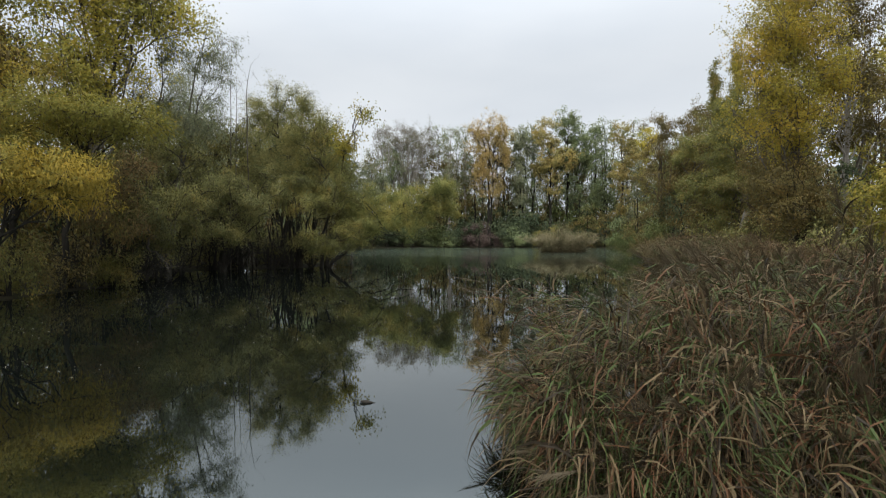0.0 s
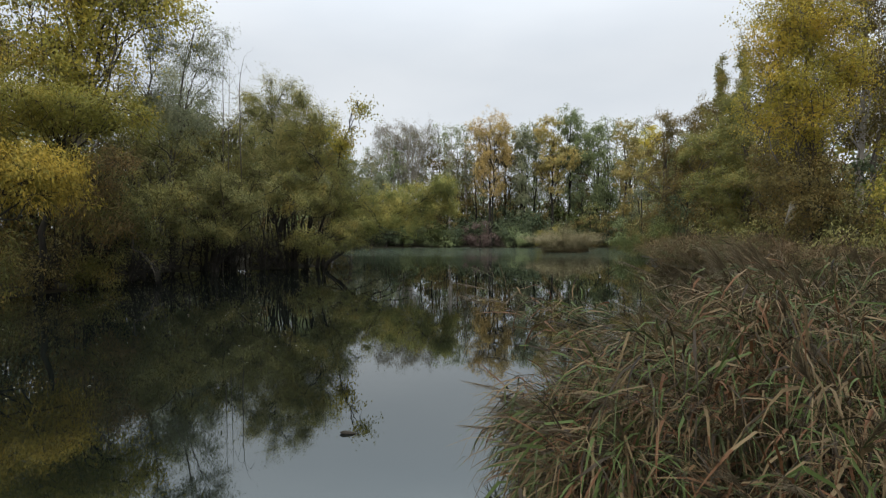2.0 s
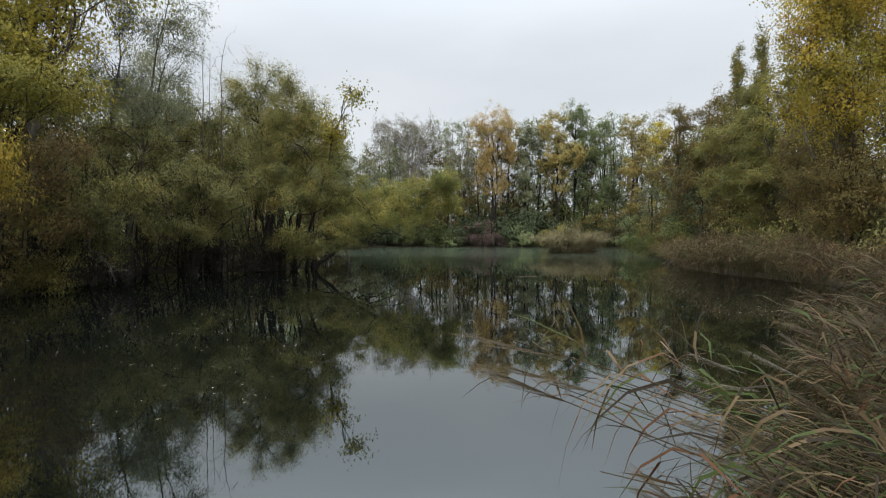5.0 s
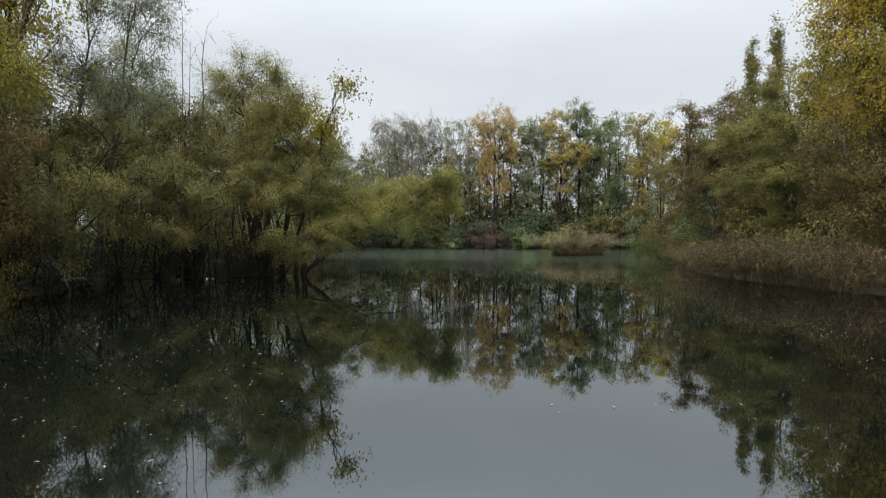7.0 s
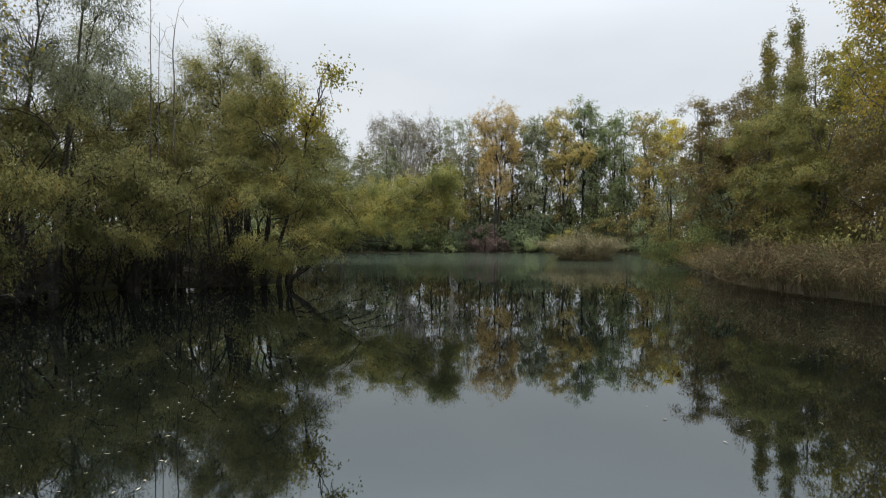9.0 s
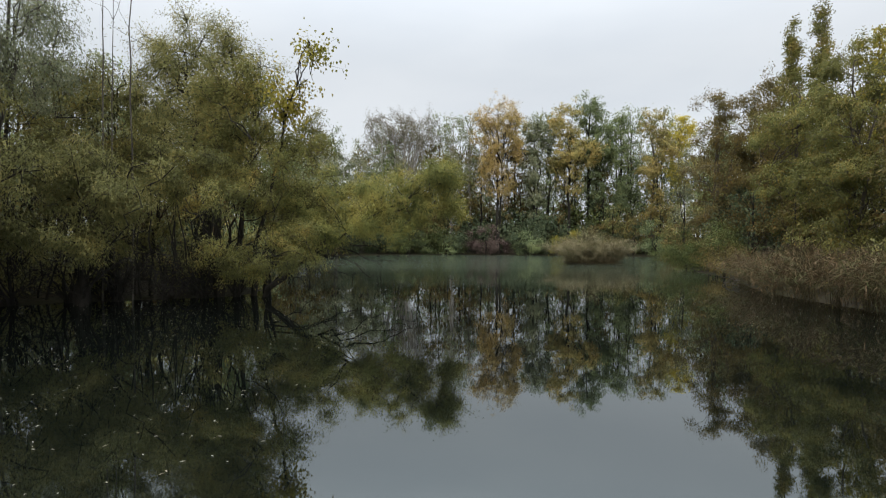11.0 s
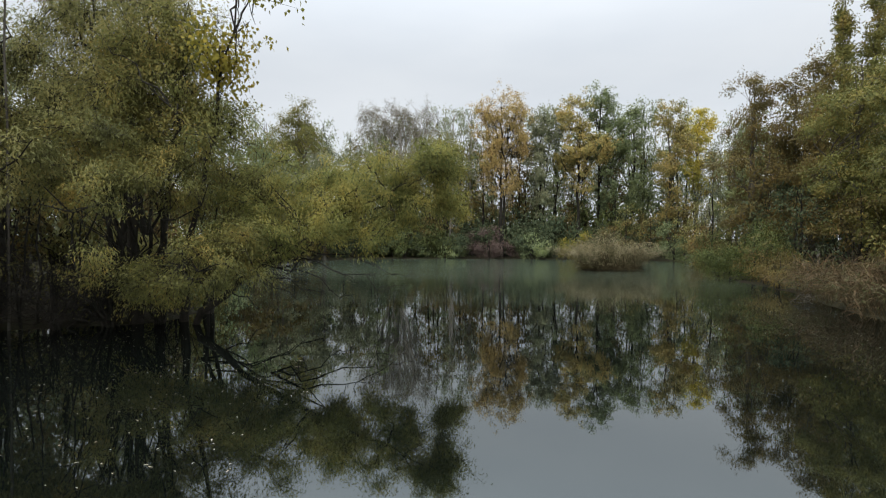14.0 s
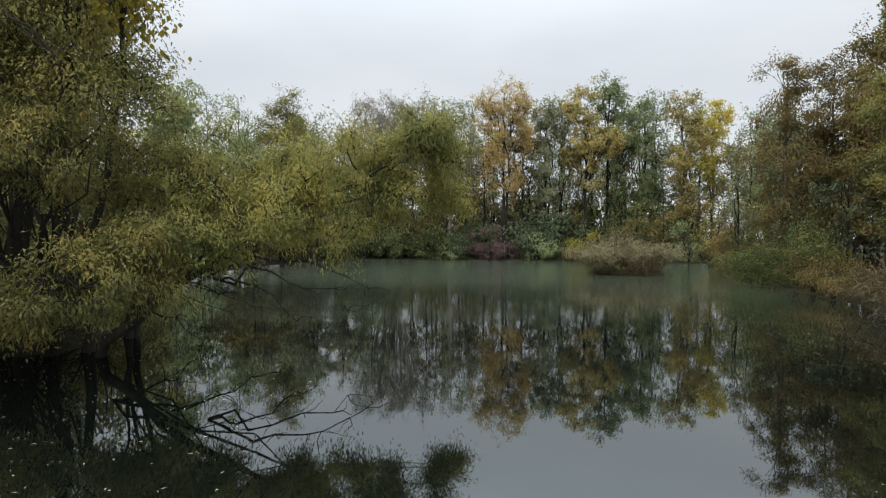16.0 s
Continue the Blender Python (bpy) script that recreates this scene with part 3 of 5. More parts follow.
# ---- reeds along the far banks ----
def bank_reeds(name, label, poly, n, height, seed, mat, wide, wind=(-0.6, -0.3)):
    rng = np.random.default_rng(seed)
    xy = scatter(rng, poly, n)
    c = np.asarray(poly, float).mean(0)
    _, d = inside(poly, xy[:, 0], xy[:, 1])
    rim = np.clip(1 - d / 0.7, 0, 1)[:, None]
    tuft, heart = tufts(rng, xy, max(12, n // 26))
    xy = xy + (heart - xy) * 0.3
    lean = unit(0.7 * unit(xy - c) * rim + np.array(wind) * (1 - 0.7 * rim) + 0.55 * tuft[:, :2] + rng.normal(0, 0.25, (n, 2)))
    h = height * np.clip(0.78 + d * 0.3, 0.75, 1) * rng.uniform(0.78, 1.12, n) * (1 + 0.14 * np.clip(tuft[:, 3], -1.5, 1.5))
    bend = np.clip(0.75 + 0.2 * rim[:, 0] + 0.2 * tuft[:, 2] + rng.normal(0, 0.1, n), 0.15, 1.1)
    z = np.maximum(ground_height(xy[:, 0], xy[:, 1]), -0.1) - 0.03
    roots = np.stack([xy[:, 0] - c[0], xy[:, 1] - c[1], z], 1)
    reeds(name, label, (c[0], c[1], 0), roots, h, lean, bend, 7, 0.58, mat, 0.5, seed + 1, wide)


bank_reeds("reed_bed", "tan reeds leaning over the water from the bank", [(11.5, 18.8), (10.8, 21), (10.55, 23.5), (10.75, 26), (11.7, 28.9), (13.2, 32.2), (15.2, 31.5), (14.5, 18)], 1500, 1.65, 21, REED_PALE, 2.0)
bank_reeds("reed_island", "pale tan clump of reeds standing in the water", ISLAND, 1000, 2.1, 31, REED_TUFT, 1.8)
bank_reeds("reed_bed", "brown reeds along the wooded bank", [(13.6, 15), (12.4, 17.4), (12.0, 18.8), (15.5, 18.4), (18, 11.5), (16.4, 10.5)], 550, 1.6, 41, REED_PALE, 1.9)


# ---- trees and bushes ----
def plant(name, label, category, x, y, top, lobes, mat, lean=(0, 0), stem=None, **more):
    """A tree rooted at (x, y) whose stem ends at height `top`, shifted by lean, or follows the points of `stem`; these and the lobes of its crown in world measures."""
    z = float(ground_height(np.array([x]), np.array([y]))[0])
    z = max(z, -0.15)
    top = z + (top - z) * 0.94
    trunk = [(0, 0, 0), (lean[0] * 0.25, lean[1] * 0.25, (top - z) * 0.4), (lean[0] * 0.65, lean[1] * 0.65, (top - z) * 0.75), (lean[0], lean[1], top - z)]
    if stem:
        trunk = [(0, 0, 0)] + [(a - x, b - y, c - z) for a, b, c in stem]
    local = [(a - x, b - y, c - z, r, s, t) for a, b, c, r, s, t in lobes]
    return tree(name, label, category, (x, y, z), trunk, local, mat, **more)


WL = (0.11, 0.026)    # willow leaf
PL = (0.10, 0.085)    # poplar leaf

# left bank, from the near end
plant("willow_tree", "yellowing ochre willow hanging low over the pond", "tree", -10.6, 11.8, 3.9,
      [(-9.4, 12.5, 2.9, 1.25, 1.2, 0.75), (-10.8, 12.0, 3.2, 1.6, 1.4, 0.95), (-10.2, 11.2, 2.6, 1.2, 1.1, 0.7)], WILLOW_YELLOW,
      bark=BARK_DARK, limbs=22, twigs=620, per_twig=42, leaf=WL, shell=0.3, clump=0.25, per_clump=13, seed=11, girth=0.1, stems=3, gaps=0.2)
plant("willow_tree", "willow with a flat yellow-green crown on a leaning limb", "tree", -11.0, 14.6, 5.2,
      [(-9.2, 13.7, 4.75, 1.3, 1.3, 0.5), (-10.7, 14.0, 4.9, 1.4, 1.3, 0.7), (-8.3, 13.5, 4.55, 0.85, 0.9, 0.4)], LIME, lean=(1.6, -0.6),
      bark=BARK_DARK, limbs=20, twigs=560, per_twig=44, leaf=WL, shell=0.24, seed=12, girth=0.1, gaps=0.2)
plant("shrub", "rust-tinged shrub with thin bare stems", "bush", -10.6, 15.8, 4.4,
      [(-9.6, 15.4, 3.3, 0.8, 0.8, 0.8), (-10.0, 15.5, 2.1, 1.0, 1.0, 0.8)], RUST, bark=BARK_DARK, limbs=16, twigs=300, per_twig=26, leaf=(0.09, 0.03), seed=13, girth=0.06, stems=4, gaps=0.3)
plant("willow_tree", "olive willow thicket at the water's edge", "tree", -10.9, 16.5, 3.4,
      [(-9.6, 16.2, 1.7, 1.5, 1.4, 1.2), (-8.9, 16.8, 2.3, 1.2, 1.3, 1.1), (-10.6, 17.2, 3.0, 1.3, 1.4, 1.0), (-9.7, 15.6, 0.7, 1.0, 1.0, 0.6)], WILLOW,
      bark=BARK_DARK, limbs=24, twigs=620, per_twig=42, leaf=WL, shell=0.3, clump=0.27, per_clump=12, seed=14, girth=0.09, stems=5, gaps=0.2)
plant("poplar_tree", "tall poplar with sparse yellow-green leaves", "tree", -12.3, 18.2, 14.5,
      [(-12.0, 18.0, 10.5, 2.6, 2.4, 3.0), (-10.4, 17.9, 9.6, 1.3, 1.2, 1.5), (-9.4, 18.4, 9.3, 0.7, 0.7, 0.7), (-12.6, 18.2, 13.2, 2.0, 2.0, 2.0), (-12.4, 18.3, 7.3, 2.0, 1.8, 1.6)], POPLAR,
      bark=BARK, limbs=38, twigs=2000, per_twig=27, leaf=(0.1, 0.08), rise=2.0, tall=1.15, seed=15, girth=0.14, gaps=0.36, spray=0.24, clump=0.5, per_clump=5, shell=0.6)
plant("poplar_tree", "tall poplar with yellowing leaves behind the willows", "tree", -15.8, 17.4, 14.0,
      [(-15.6, 17.2, 9.8, 2.4, 2.2, 3.4), (-15.8, 17.4, 12.6, 1.8, 1.8, 2.2), (-15.0, 16.8, 6.2, 2.0, 1.8, 1.8)], POPLAR,
      bark=BARK, limbs=34, twigs=1300, per_twig=25, leaf=(0.11, 0.09), rise=2.0, tall=1.15, seed=16, girth=0.14, gaps=0.34, spray=0.26, clump=0.5, per_clump=5, shell=0.6)
plant("shrub", "tall ochre shrub in the thicket", "bush", -13.2, 15.8, 7.4,
      [(-12.9, 15.6, 6.0, 1.4, 1.3, 1.7), (-12.5, 15.4, 4.0, 1.5, 1.4, 1.3), (-14.4, 15.4, 5.6, 1.3, 1.2, 1.6)], WILLOW_YELLOW, bark=BARK_DARK, limbs=18, twigs=420, per_twig=34, leaf=WL, shell=0.24, seed=17, girth=0.09, stems=3, gaps=0.3)
plant("willow_tree", "slender grey-green willow with an airy crown", "tree", -11.9, 21.9, 10.6,
      [(-9.0, 20.2, 9.0, 0.85, 0.8, 1.3), (-9.3, 20.3, 7.5, 0.95, 0.9, 1.2), (-9.8, 20.5, 6.2, 1.2, 1.1, 1.2)], WILLOW_GREY, lean=(2.7, -1.6),
      bark=BARK, limbs=26, twigs=620, per_twig=30, leaf=(0.1, 0.025), seed=18, girth=0.075, gaps=0.36, stems=2)
plant("willow_tree", "slender grey-green willow with an airy crown", "tree", -12.6, 21.6, 10.4,
      [(-10.9, 20.7, 9.2, 1.0, 1.0, 1.2), (-11.9, 20.8, 7.7, 1.1, 1.0, 1.3), (-11.4, 20.8, 6.2, 1.2, 1.1, 1.2)], WILLOW_GREY, lean=(1.5, -0.8),
      bark=BARK, limbs=26, twigs=620, per_twig=30, leaf=(0.1, 0.025), seed=19, girth=0.075, gaps=0.36, stems=2)
plant("willow_tree", "dense olive willow on the bank", "tree", -12.4, 20.6, 5.6,
      [(-11.0, 20.0, 4.4, 1.9, 1.7, 1.3), (-10.0, 19.9, 3.1, 1.5, 1.5, 1.1), (-12.8, 20.4, 5.0, 1.7, 1.6, 1.2)], WILLOW_MID,
      bark=BARK_DARK, limbs=26, twigs=640, per_twig=40, leaf=(0.09, 0.025), shell=0.4, spray=0.12, clump=0.26, per_clump=11, seed=20, girth=0.12, stems=4, gaps=0.2)
plant("willow_tree", "grey-green domed willow bush over the dark water", "tree", -9.8, 22.6, 4.0,
      [(-8.6, 21.3, 2.9, 1.3, 1.1, 0.8), (-7.3, 21.3, 2.5, 1.1, 1.0, 0.65), (-9.6, 21.8, 3.5, 1.4, 1.3, 0.9), (-6.9, 21.2, 3.3, 0.8, 0.8, 0.55), (-8.2, 21.5, 1.7, 1.3, 0.9, 0.5), (-9.6, 21.2, 1.9, 1.1, 0.9, 0.6)], WILLOW_MID,
      bark=BARK_DARK, limbs=28, twigs=900, per_twig=42, leaf=(0.09, 0.024), shell=0.4, spray=0.11, clump=0.23, per_clump=13, seed=22, girth=0.12, stems=5, gaps=0.15)
plant("willow_tree", "tall dull-green willow on the point", "tree", -7.9, 25.6, 8.2,
      [(-9.2, 25.6, 7.5, 1.1, 1.0, 1.2), (-8.0, 25.4, 7.9, 1.1, 1.0, 1.1), (-6.7, 24.7, 7.9, 0.7, 0.7, 0.9), (-6.0, 24.9, 6.6, 1.1, 1.0, 1.2), (-9.2, 25.4, 5.6, 1.5, 1.3, 1.4), (-7.6, 25.0, 6.2, 1.4, 1.2, 1.3), (-6.6, 24.8, 4.9, 1.4, 1.2, 1.4), (-8.2, 24.8, 4.0, 1.6, 1.4, 1.2)], WILLOW_MID, lean=(0.5, 0.0),
      bark=BARK_DARK, limbs=44, twigs=2200, per_twig=38, leaf=(0.09, 0.022), shell=0.55, clump=0.3, spray=0.15, per_clump=9, seed=23, girth=0.12, stems=4, gaps=0.12)
plant("willow_tree", "dense willow bushing down to the water", "tree", -6.9, 24.6, 4.6,
      [(-6.2, 23.0, 3.7, 1.2, 1.1, 0.9), (-5.0, 22.9, 2.9, 0.9, 0.9, 0.65), (-5.9, 21.5, 2.6, 0.9, 0.8, 0.55), (-5.2, 22.2, 1.75, 0.9, 0.7, 0.4), (-6.3, 21.7, 1.6, 0.8, 0.7, 0.4), (-4.8, 23.2, 1.9, 0.8, 0.7, 0.5), (-6.6, 22.4, 3.0, 0.9, 0.9, 0.7), (-4.2, 22.9, 1.5, 0.6, 0.6, 0.5), (-3.9, 23.4, 1.0, 0.5, 0.5, 0.35), (-4.6, 22.5, 1.25, 0.6, 0.6, 0.4), (-3.9, 23.5, 2.1, 0.7, 0.6, 0.5), (-5.6, 22.6, 1.1, 0.9, 0.7, 0.35)], WILLOW,
      bark=BARK_DARK, limbs=30, twigs=1250, per_twig=46, leaf=(0.075, 0.02), shell=0.5, droop=0.5, spray=0.1, clump=0.2, per_clump=14, seed=24, girth=0.11, stems=5, gaps=0.2)
plant("poplar_tree", "young poplar with large yellow-green leaves leaning out", "tree", -6.0, 24.9, 7.8,
      [(-3.7, 23.1, 6.95, 0.35, 0.35, 0.5), (-3.9, 23.2, 6.2, 0.4, 0.4, 0.5), (-4.5, 23.5, 5.7, 0.7, 0.6, 0.7)], LIME, lean=(2.3, -1.8),
      bark=BARK_DARK, limbs=16, twigs=190, per_twig=16, leaf=(0.10, 0.085), rise=2.0, tall=1.15, seed=25, girth=0.08, gaps=0.3, spray=0.16, shell=0.55)
plant("broadleaf_tree", "olive-gold tree thick with autumn leaves", "tree", -6.4, 24.7, 6.6,
      [(-5.3, 23.9, 5.2, 1.2, 1.0, 1.1), (-4.6, 23.8, 4.2, 1.1, 0.9, 0.9), (-6.2, 24.0, 6.0, 1.2, 1.0, 1.2), (-6.4, 23.8, 4.4, 1.2, 1.0, 1.0)], OLIVE_GOLD, lean=(0.9, -0.6),
      bark=BARK_DARK, limbs=26, twigs=860, per_twig=42, leaf=(0.065, 0.028), seed=28, girth=0.09, stems=2, gaps=0.25, shell=0.5, clump=0.3, per_clump=8, spray=0.15)
plant("willow_tree", "leaning willow whose boughs reach far over the pond", "tree", -5.7, 24.6, 4.2,
      [(-4.2, 24.8, 2.8, 1.1, 1.0, 0.85), (-3.2, 25.4, 3.2, 1.2, 1.2, 0.95), (-2.1, 25.7, 3.2, 1.2, 1.2, 1.0), (-1.1, 25.5, 3.4, 1.0, 1.1, 1.0), (-0.3, 25.3, 3.8, 0.7, 0.8, 0.75),
       (0.15, 26.0, 3.4, 0.6, 0.9, 0.95), (0.3, 26.9, 3.1, 0.5, 0.8, 0.8), (-0.7, 25.4, 2.6, 0.8, 0.8, 0.7), (-1.4, 25.0, 2.3, 0.8, 0.7, 0.6), (-2.3, 24.5, 2.35, 0.9, 0.7, 0.6), (-3.1, 24.2, 2.1, 0.8, 0.6, 0.55), (-4.1, 23.9, 1.9, 0.8, 0.6, 0.6)], BOUGH,
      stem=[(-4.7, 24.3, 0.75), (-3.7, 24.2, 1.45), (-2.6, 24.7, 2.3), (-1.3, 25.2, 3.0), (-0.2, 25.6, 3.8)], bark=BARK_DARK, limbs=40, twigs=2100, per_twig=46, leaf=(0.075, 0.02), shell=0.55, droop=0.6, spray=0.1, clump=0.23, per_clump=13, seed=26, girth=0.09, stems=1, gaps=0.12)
plant("willow_tree", "dense willow bank in the shade", "tree", -12.6, 23.6, 7.0,
      [(-12.0, 23.4, 5.6, 1.9, 1.7, 1.5), (-10.6, 23.6, 4.4, 1.7, 1.6, 1.3), (-13.5, 23.6, 4.2, 1.9, 1.7, 1.6), (-11.2, 23.4, 3.0, 1.8, 1.5, 0.9)], WILLOW,
      bark=BARK_DARK, limbs=30, twigs=640, per_twig=36, leaf=(0.12, 0.032), clump=0.27, per_clump=12, seed=27, girth=0.13, stems=4, gaps=0.2)
plant("willow_tree", "olive willow standing behind the thicket", "tree", -10.6, 25.2, 7.0,
      [(-10.4, 24.9, 6.5, 1.2, 1.1, 1.2), (-11.0, 24.7, 4.4, 1.5, 1.3, 1.2), (-9.6, 24.6, 4.6, 1.2, 1.1, 1.2)], WILLOW,
      bark=BARK_DARK, limbs=26, twigs=640, per_twig=38, leaf=(0.1, 0.026), clump=0.27, per_clump=12, seed=29, girth=0.1, stems=3, gaps=0.15)
plant("willow_tree", "low willow filling the foot of the leaning tree", "tree", -6.0, 26.2, 3.4,
      [(-5.2, 26.0, 2.6, 1.2, 1.0, 0.8), (-5.8, 26.4, 3.3, 1.2, 1.1, 0.8), (-4.6, 25.6, 3.2, 0.9, 0.8, 0.6)], WILLOW,
      lean=(0.9, -0.3), bark=BARK_DARK, limbs=22, twigs=420, per_twig=40, leaf=(0.09, 0.024), seed=30, girth=0.08, stems=3, gaps=0.15)
plant("willow_tree", "airy grey-green willow at the back of the bank", "tree", -12.4, 25.2, 9.6,
      [(-12.2, 25.0, 8.5, 1.0, 1.0, 1.3), (-12.8, 25.0, 6.8, 1.2, 1.1, 1.3), (-11.6, 24.9, 6.4, 1.0, 1.0, 1.2)], WILLOW_GREY,
      bark=BARK, limbs=28, twigs=520, per_twig=32, leaf=(0.1, 0.026), seed=32, girth=0.075, stems=3, gaps=0.32)
# willow wood
for x, y, h, r, mat, sd in ((-15.5, 22.5, 8.5, 2.0, WILLOW_GREY, 51), (-17.5, 19.5, 10.5, 2.3, OLIVE, 52), (-11.5, 28.5, 8.2, 2.1, WILLOW, 53), (-9.4, 29.0, 9.7, 1.9, WILLOW_MID, 54),
                            (-14.6, 27.5, 9.0, 2.2, WILLOW_GREY, 55), (-18.5, 25.5, 9.5, 2.4, OLIVE, 56), (-16.2, 13.2, 9.5, 2.2, LIME, 57), (-20.5, 17.0, 12.0, 2.6, POPLAR, 58), (-18.2, 31.5, 10.0, 2.5, WILLOW_GREY, 59)):
    plant("wood_tree", "grey-green tree in the thicket behind the bank", "tree", x, y, h * 0.97,
          [(x, y, h - 1.5, r * 0.8, r * 0.8, 1.5), (x + 0.5, y - 0.3, h - 3.4, r, r, 1.6), (x - 0.4, y, h - 5.2, r, r, 1.5), (x + 0.2, y - 0.4, 1.6, r, r, 1.4)], mat,
          bark=BARK_DARK, limbs=26, twigs=300, per_twig=24, clump=0.4, rise=1.5, per_clump=5, leaf=(0.18, 0.07), seed=sd, girth=0.12, stems=3, gaps=0.25, group="willow wood")
for x, y, h, r, mat, sd in ((-14.2, 53.5, 10.4, 2.4, GREEN, 70), (-14.5, 44.0, 10.5, 2.4, GREEN, 62), (-16.5, 38.0, 9.8, 2.4, WILLOW_GREY, 63), (-10.0, 56.0, 9.5, 2.4, WILLOW_GREY, 64),
                            (-18.5, 50.0, 12.0, 2.6, POPLAR, 65), (-8.6, 61.5, 10.5, 2.4, WILLOW_GREY, 66), (-12.4, 51.5, 8.4, 2.6, WILLOW_GREY, 70), (-15.6, 61.5, 11.0, 2.8, OLIVE, 69), (-21.0, 43.0, 11.5, 2.6, OLIVE, 67), (-13.6, 36.2, 5.2, 2.0, RUST, 68), (-13.2, 46.0, 5.0, 2.2, OLIVE, 69)):
    plant("wood_tree", "broadleaf tree on the far side of the inlet", "tree", x, y, h * 0.97,
          [(x, y, h - 1.9, r * 0.8, r * 0.8, 1.9), (x + 0.4, y - 0.2, h * 0.66, r, r, h * 0.18), (x - 0.3, y - 0.3, h * 0.36, r, r, h * 0.2)], mat,
          limbs=20, twigs=330, per_twig=26, clump=0.42, rise=1.5, per_clump=5, leaf=(0.19, 0.11), seed=sd, girth=0.14, stems=2, gaps=0.3, group="wood round the inlet")

plant("broadleaf_tree", "round-topped green tree at the back of the inlet", "tree", -12.9, 58.6, 13.6,
      [(-12.9, 58.4, 12.4, 1.7, 1.6, 1.8), (-13.6, 58.4, 10.6, 2.0, 1.8, 1.9), (-12.0, 58.2, 10.2, 2.0, 1.8, 1.8), (-12.8, 58.2, 8.0, 2.6, 2.0, 2.0), (-12.6, 58.0, 5.4, 2.6, 2.0, 2.0)], BOUGH,
      limbs=36, twigs=900, per_twig=26, leaf=(0.14, 0.085), shell=0.5, clump=0.4, per_clump=6, spray=0.22, rise=1.5, seed=61, girth=0.17, stems=2, gaps=0.12)
# far bank
plant("willow_tree", "grey many-stemmed willow with a fan of bare branches", "tree", -4.6, 66.0, 15.2,
      [(-7.2, 66.5, 13.2, 2.4, 2.0, 2.4), (-4.6, 66.0, 13.6, 2.4, 2.2, 2.6), (-2.2, 65.6, 13.0, 2.0, 2.0, 2.4), (-5.0, 66.0, 9.6, 3.2, 2.2, 2.2)], ASH, bark=BARK_PALE,
      limbs=90, twigs=1500, per_twig=16, leaf=(0.15, 0.06), rise=3.0, tall=1.4, seed=71, girth=0.24, stems=11, mains=16, gaps=0.1, spray=0.22, clump=0.4, per_clump=5)
plant("poplar_tree", "slim pale poplar almost bare of leaves", "tree", 0.9, 64.5, 15.4,
      [(0.9, 64.5, 13.0, 1.3, 1.2, 2.6), (1.2, 64.5, 8.5, 1.6, 1.4, 3.0)], WILLOW_GREY, bark=BARK_PALE, limbs=30, twigs=240, per_twig=10, leaf=(0.18, 0.1), rise=2.0, tall=1.15, seed=72, girth=0.15, stems=3, gaps=0.3, spray=0.17, clump=0.42)
plant("poplar_tree", "slim pale poplar almost bare of leaves", "tree", 2.8, 65.5, 15.0,
      [(2.8, 65.5, 12.6, 1.2, 1.2, 2.6), (2.6, 65.5, 8.5, 1.5, 1.4, 3.0)], WILLOW_GREY, bark=BARK_PALE, limbs=28, twigs=220, per_twig=10, leaf=(0.18, 0.1), rise=2.0, tall=1.15, seed=73, girth=0.14, stems=2, gaps=0.3, spray=0.17, clump=0.42)
plant("poplar_tree", "orange autumn poplar with a dark trunk", "tree", 5.6, 62.6, 16.0,
      [(6.2, 62.4, 13.9, 1.8, 1.4, 2.2), (4.0, 62.3, 13.3, 1.3, 1.1, 2.0), (7.4, 62.5, 12.0, 1.2, 1.0, 2.4), (5.4, 62.4, 11.2, 1.5, 1.2, 2.0), (4.6, 62.4, 8.6, 1.0, 0.9, 2.2), (6.4, 62.4, 7.6, 0.9, 0.8, 2.2)], ORANGE, bark=BARK_DARK,
      limbs=40, twigs=1150, per_twig=22, leaf=(0.14, 0.1), rise=2.5, tall=1.5, per_clump=4, seed=74, girth=0.2, gaps=0.3, stems=2, spray=0.17, clump=0.42)
plant("poplar_tree", "grey-green poplar with an open crown", "tree", 9.6, 63.6, 14.6,
      [(9.7, 63.4, 12.4, 1.7, 1.3, 2.3), (9.4, 63.4, 9.0, 1.4, 1.2, 2.2), (9.8, 63.4, 6.0, 1.1, 1.0, 2.0)], WILLOW_GREY, bark=BARK_DARK, limbs=30, twigs=480, per_twig=22, leaf=(0.19, 0.12), rise=2.0, tall=1.15, seed=75, girth=0.18, stems=2, gaps=0.25, spray=0.17, clump=0.42)
plant("poplar_tree", "golden-yellow autumn poplar on the far bank", "tree", 13.2, 63.0, 15.2,
      [(12.8, 62.8, 13.2, 1.8, 1.5, 2.4), (14.4, 62.6, 10.6, 1.8, 1.4, 2.2), (12.2, 62.8, 9.8, 1.3, 1.1, 1.8), (13.6, 62.8, 7.2, 1.0, 0.9, 2.0)], GOLD, bark=BARK_DARK, limbs=30, twigs=600, per_twig=24, leaf=(0.17, 0.13), rise=2.0, tall=1.15, seed=76, girth=0.2, gaps=0.25, spray=0.17, clump=0.42)
plant("poplar_tree", "tall dark-green poplar on the far bank", "tree", 15.8, 64.6, 17.2,
      [(15.6, 64.5, 15.0, 1.9, 1.5, 2.2), (16.9, 64.4, 12.4, 2.0, 1.5, 2.4), (15.6, 64.4, 9.6, 1.4, 1.2, 2.2), (16.4, 64.4, 6.2, 1.1, 1.0, 2.2)], GREEN, bark=BARK_DARK, limbs=32, twigs=700, per_twig=22, leaf=(0.17, 0.13), rise=2.0, tall=1.15, seed=77, girth=0.2, gaps=0.2, spray=0.17, clump=0.42)
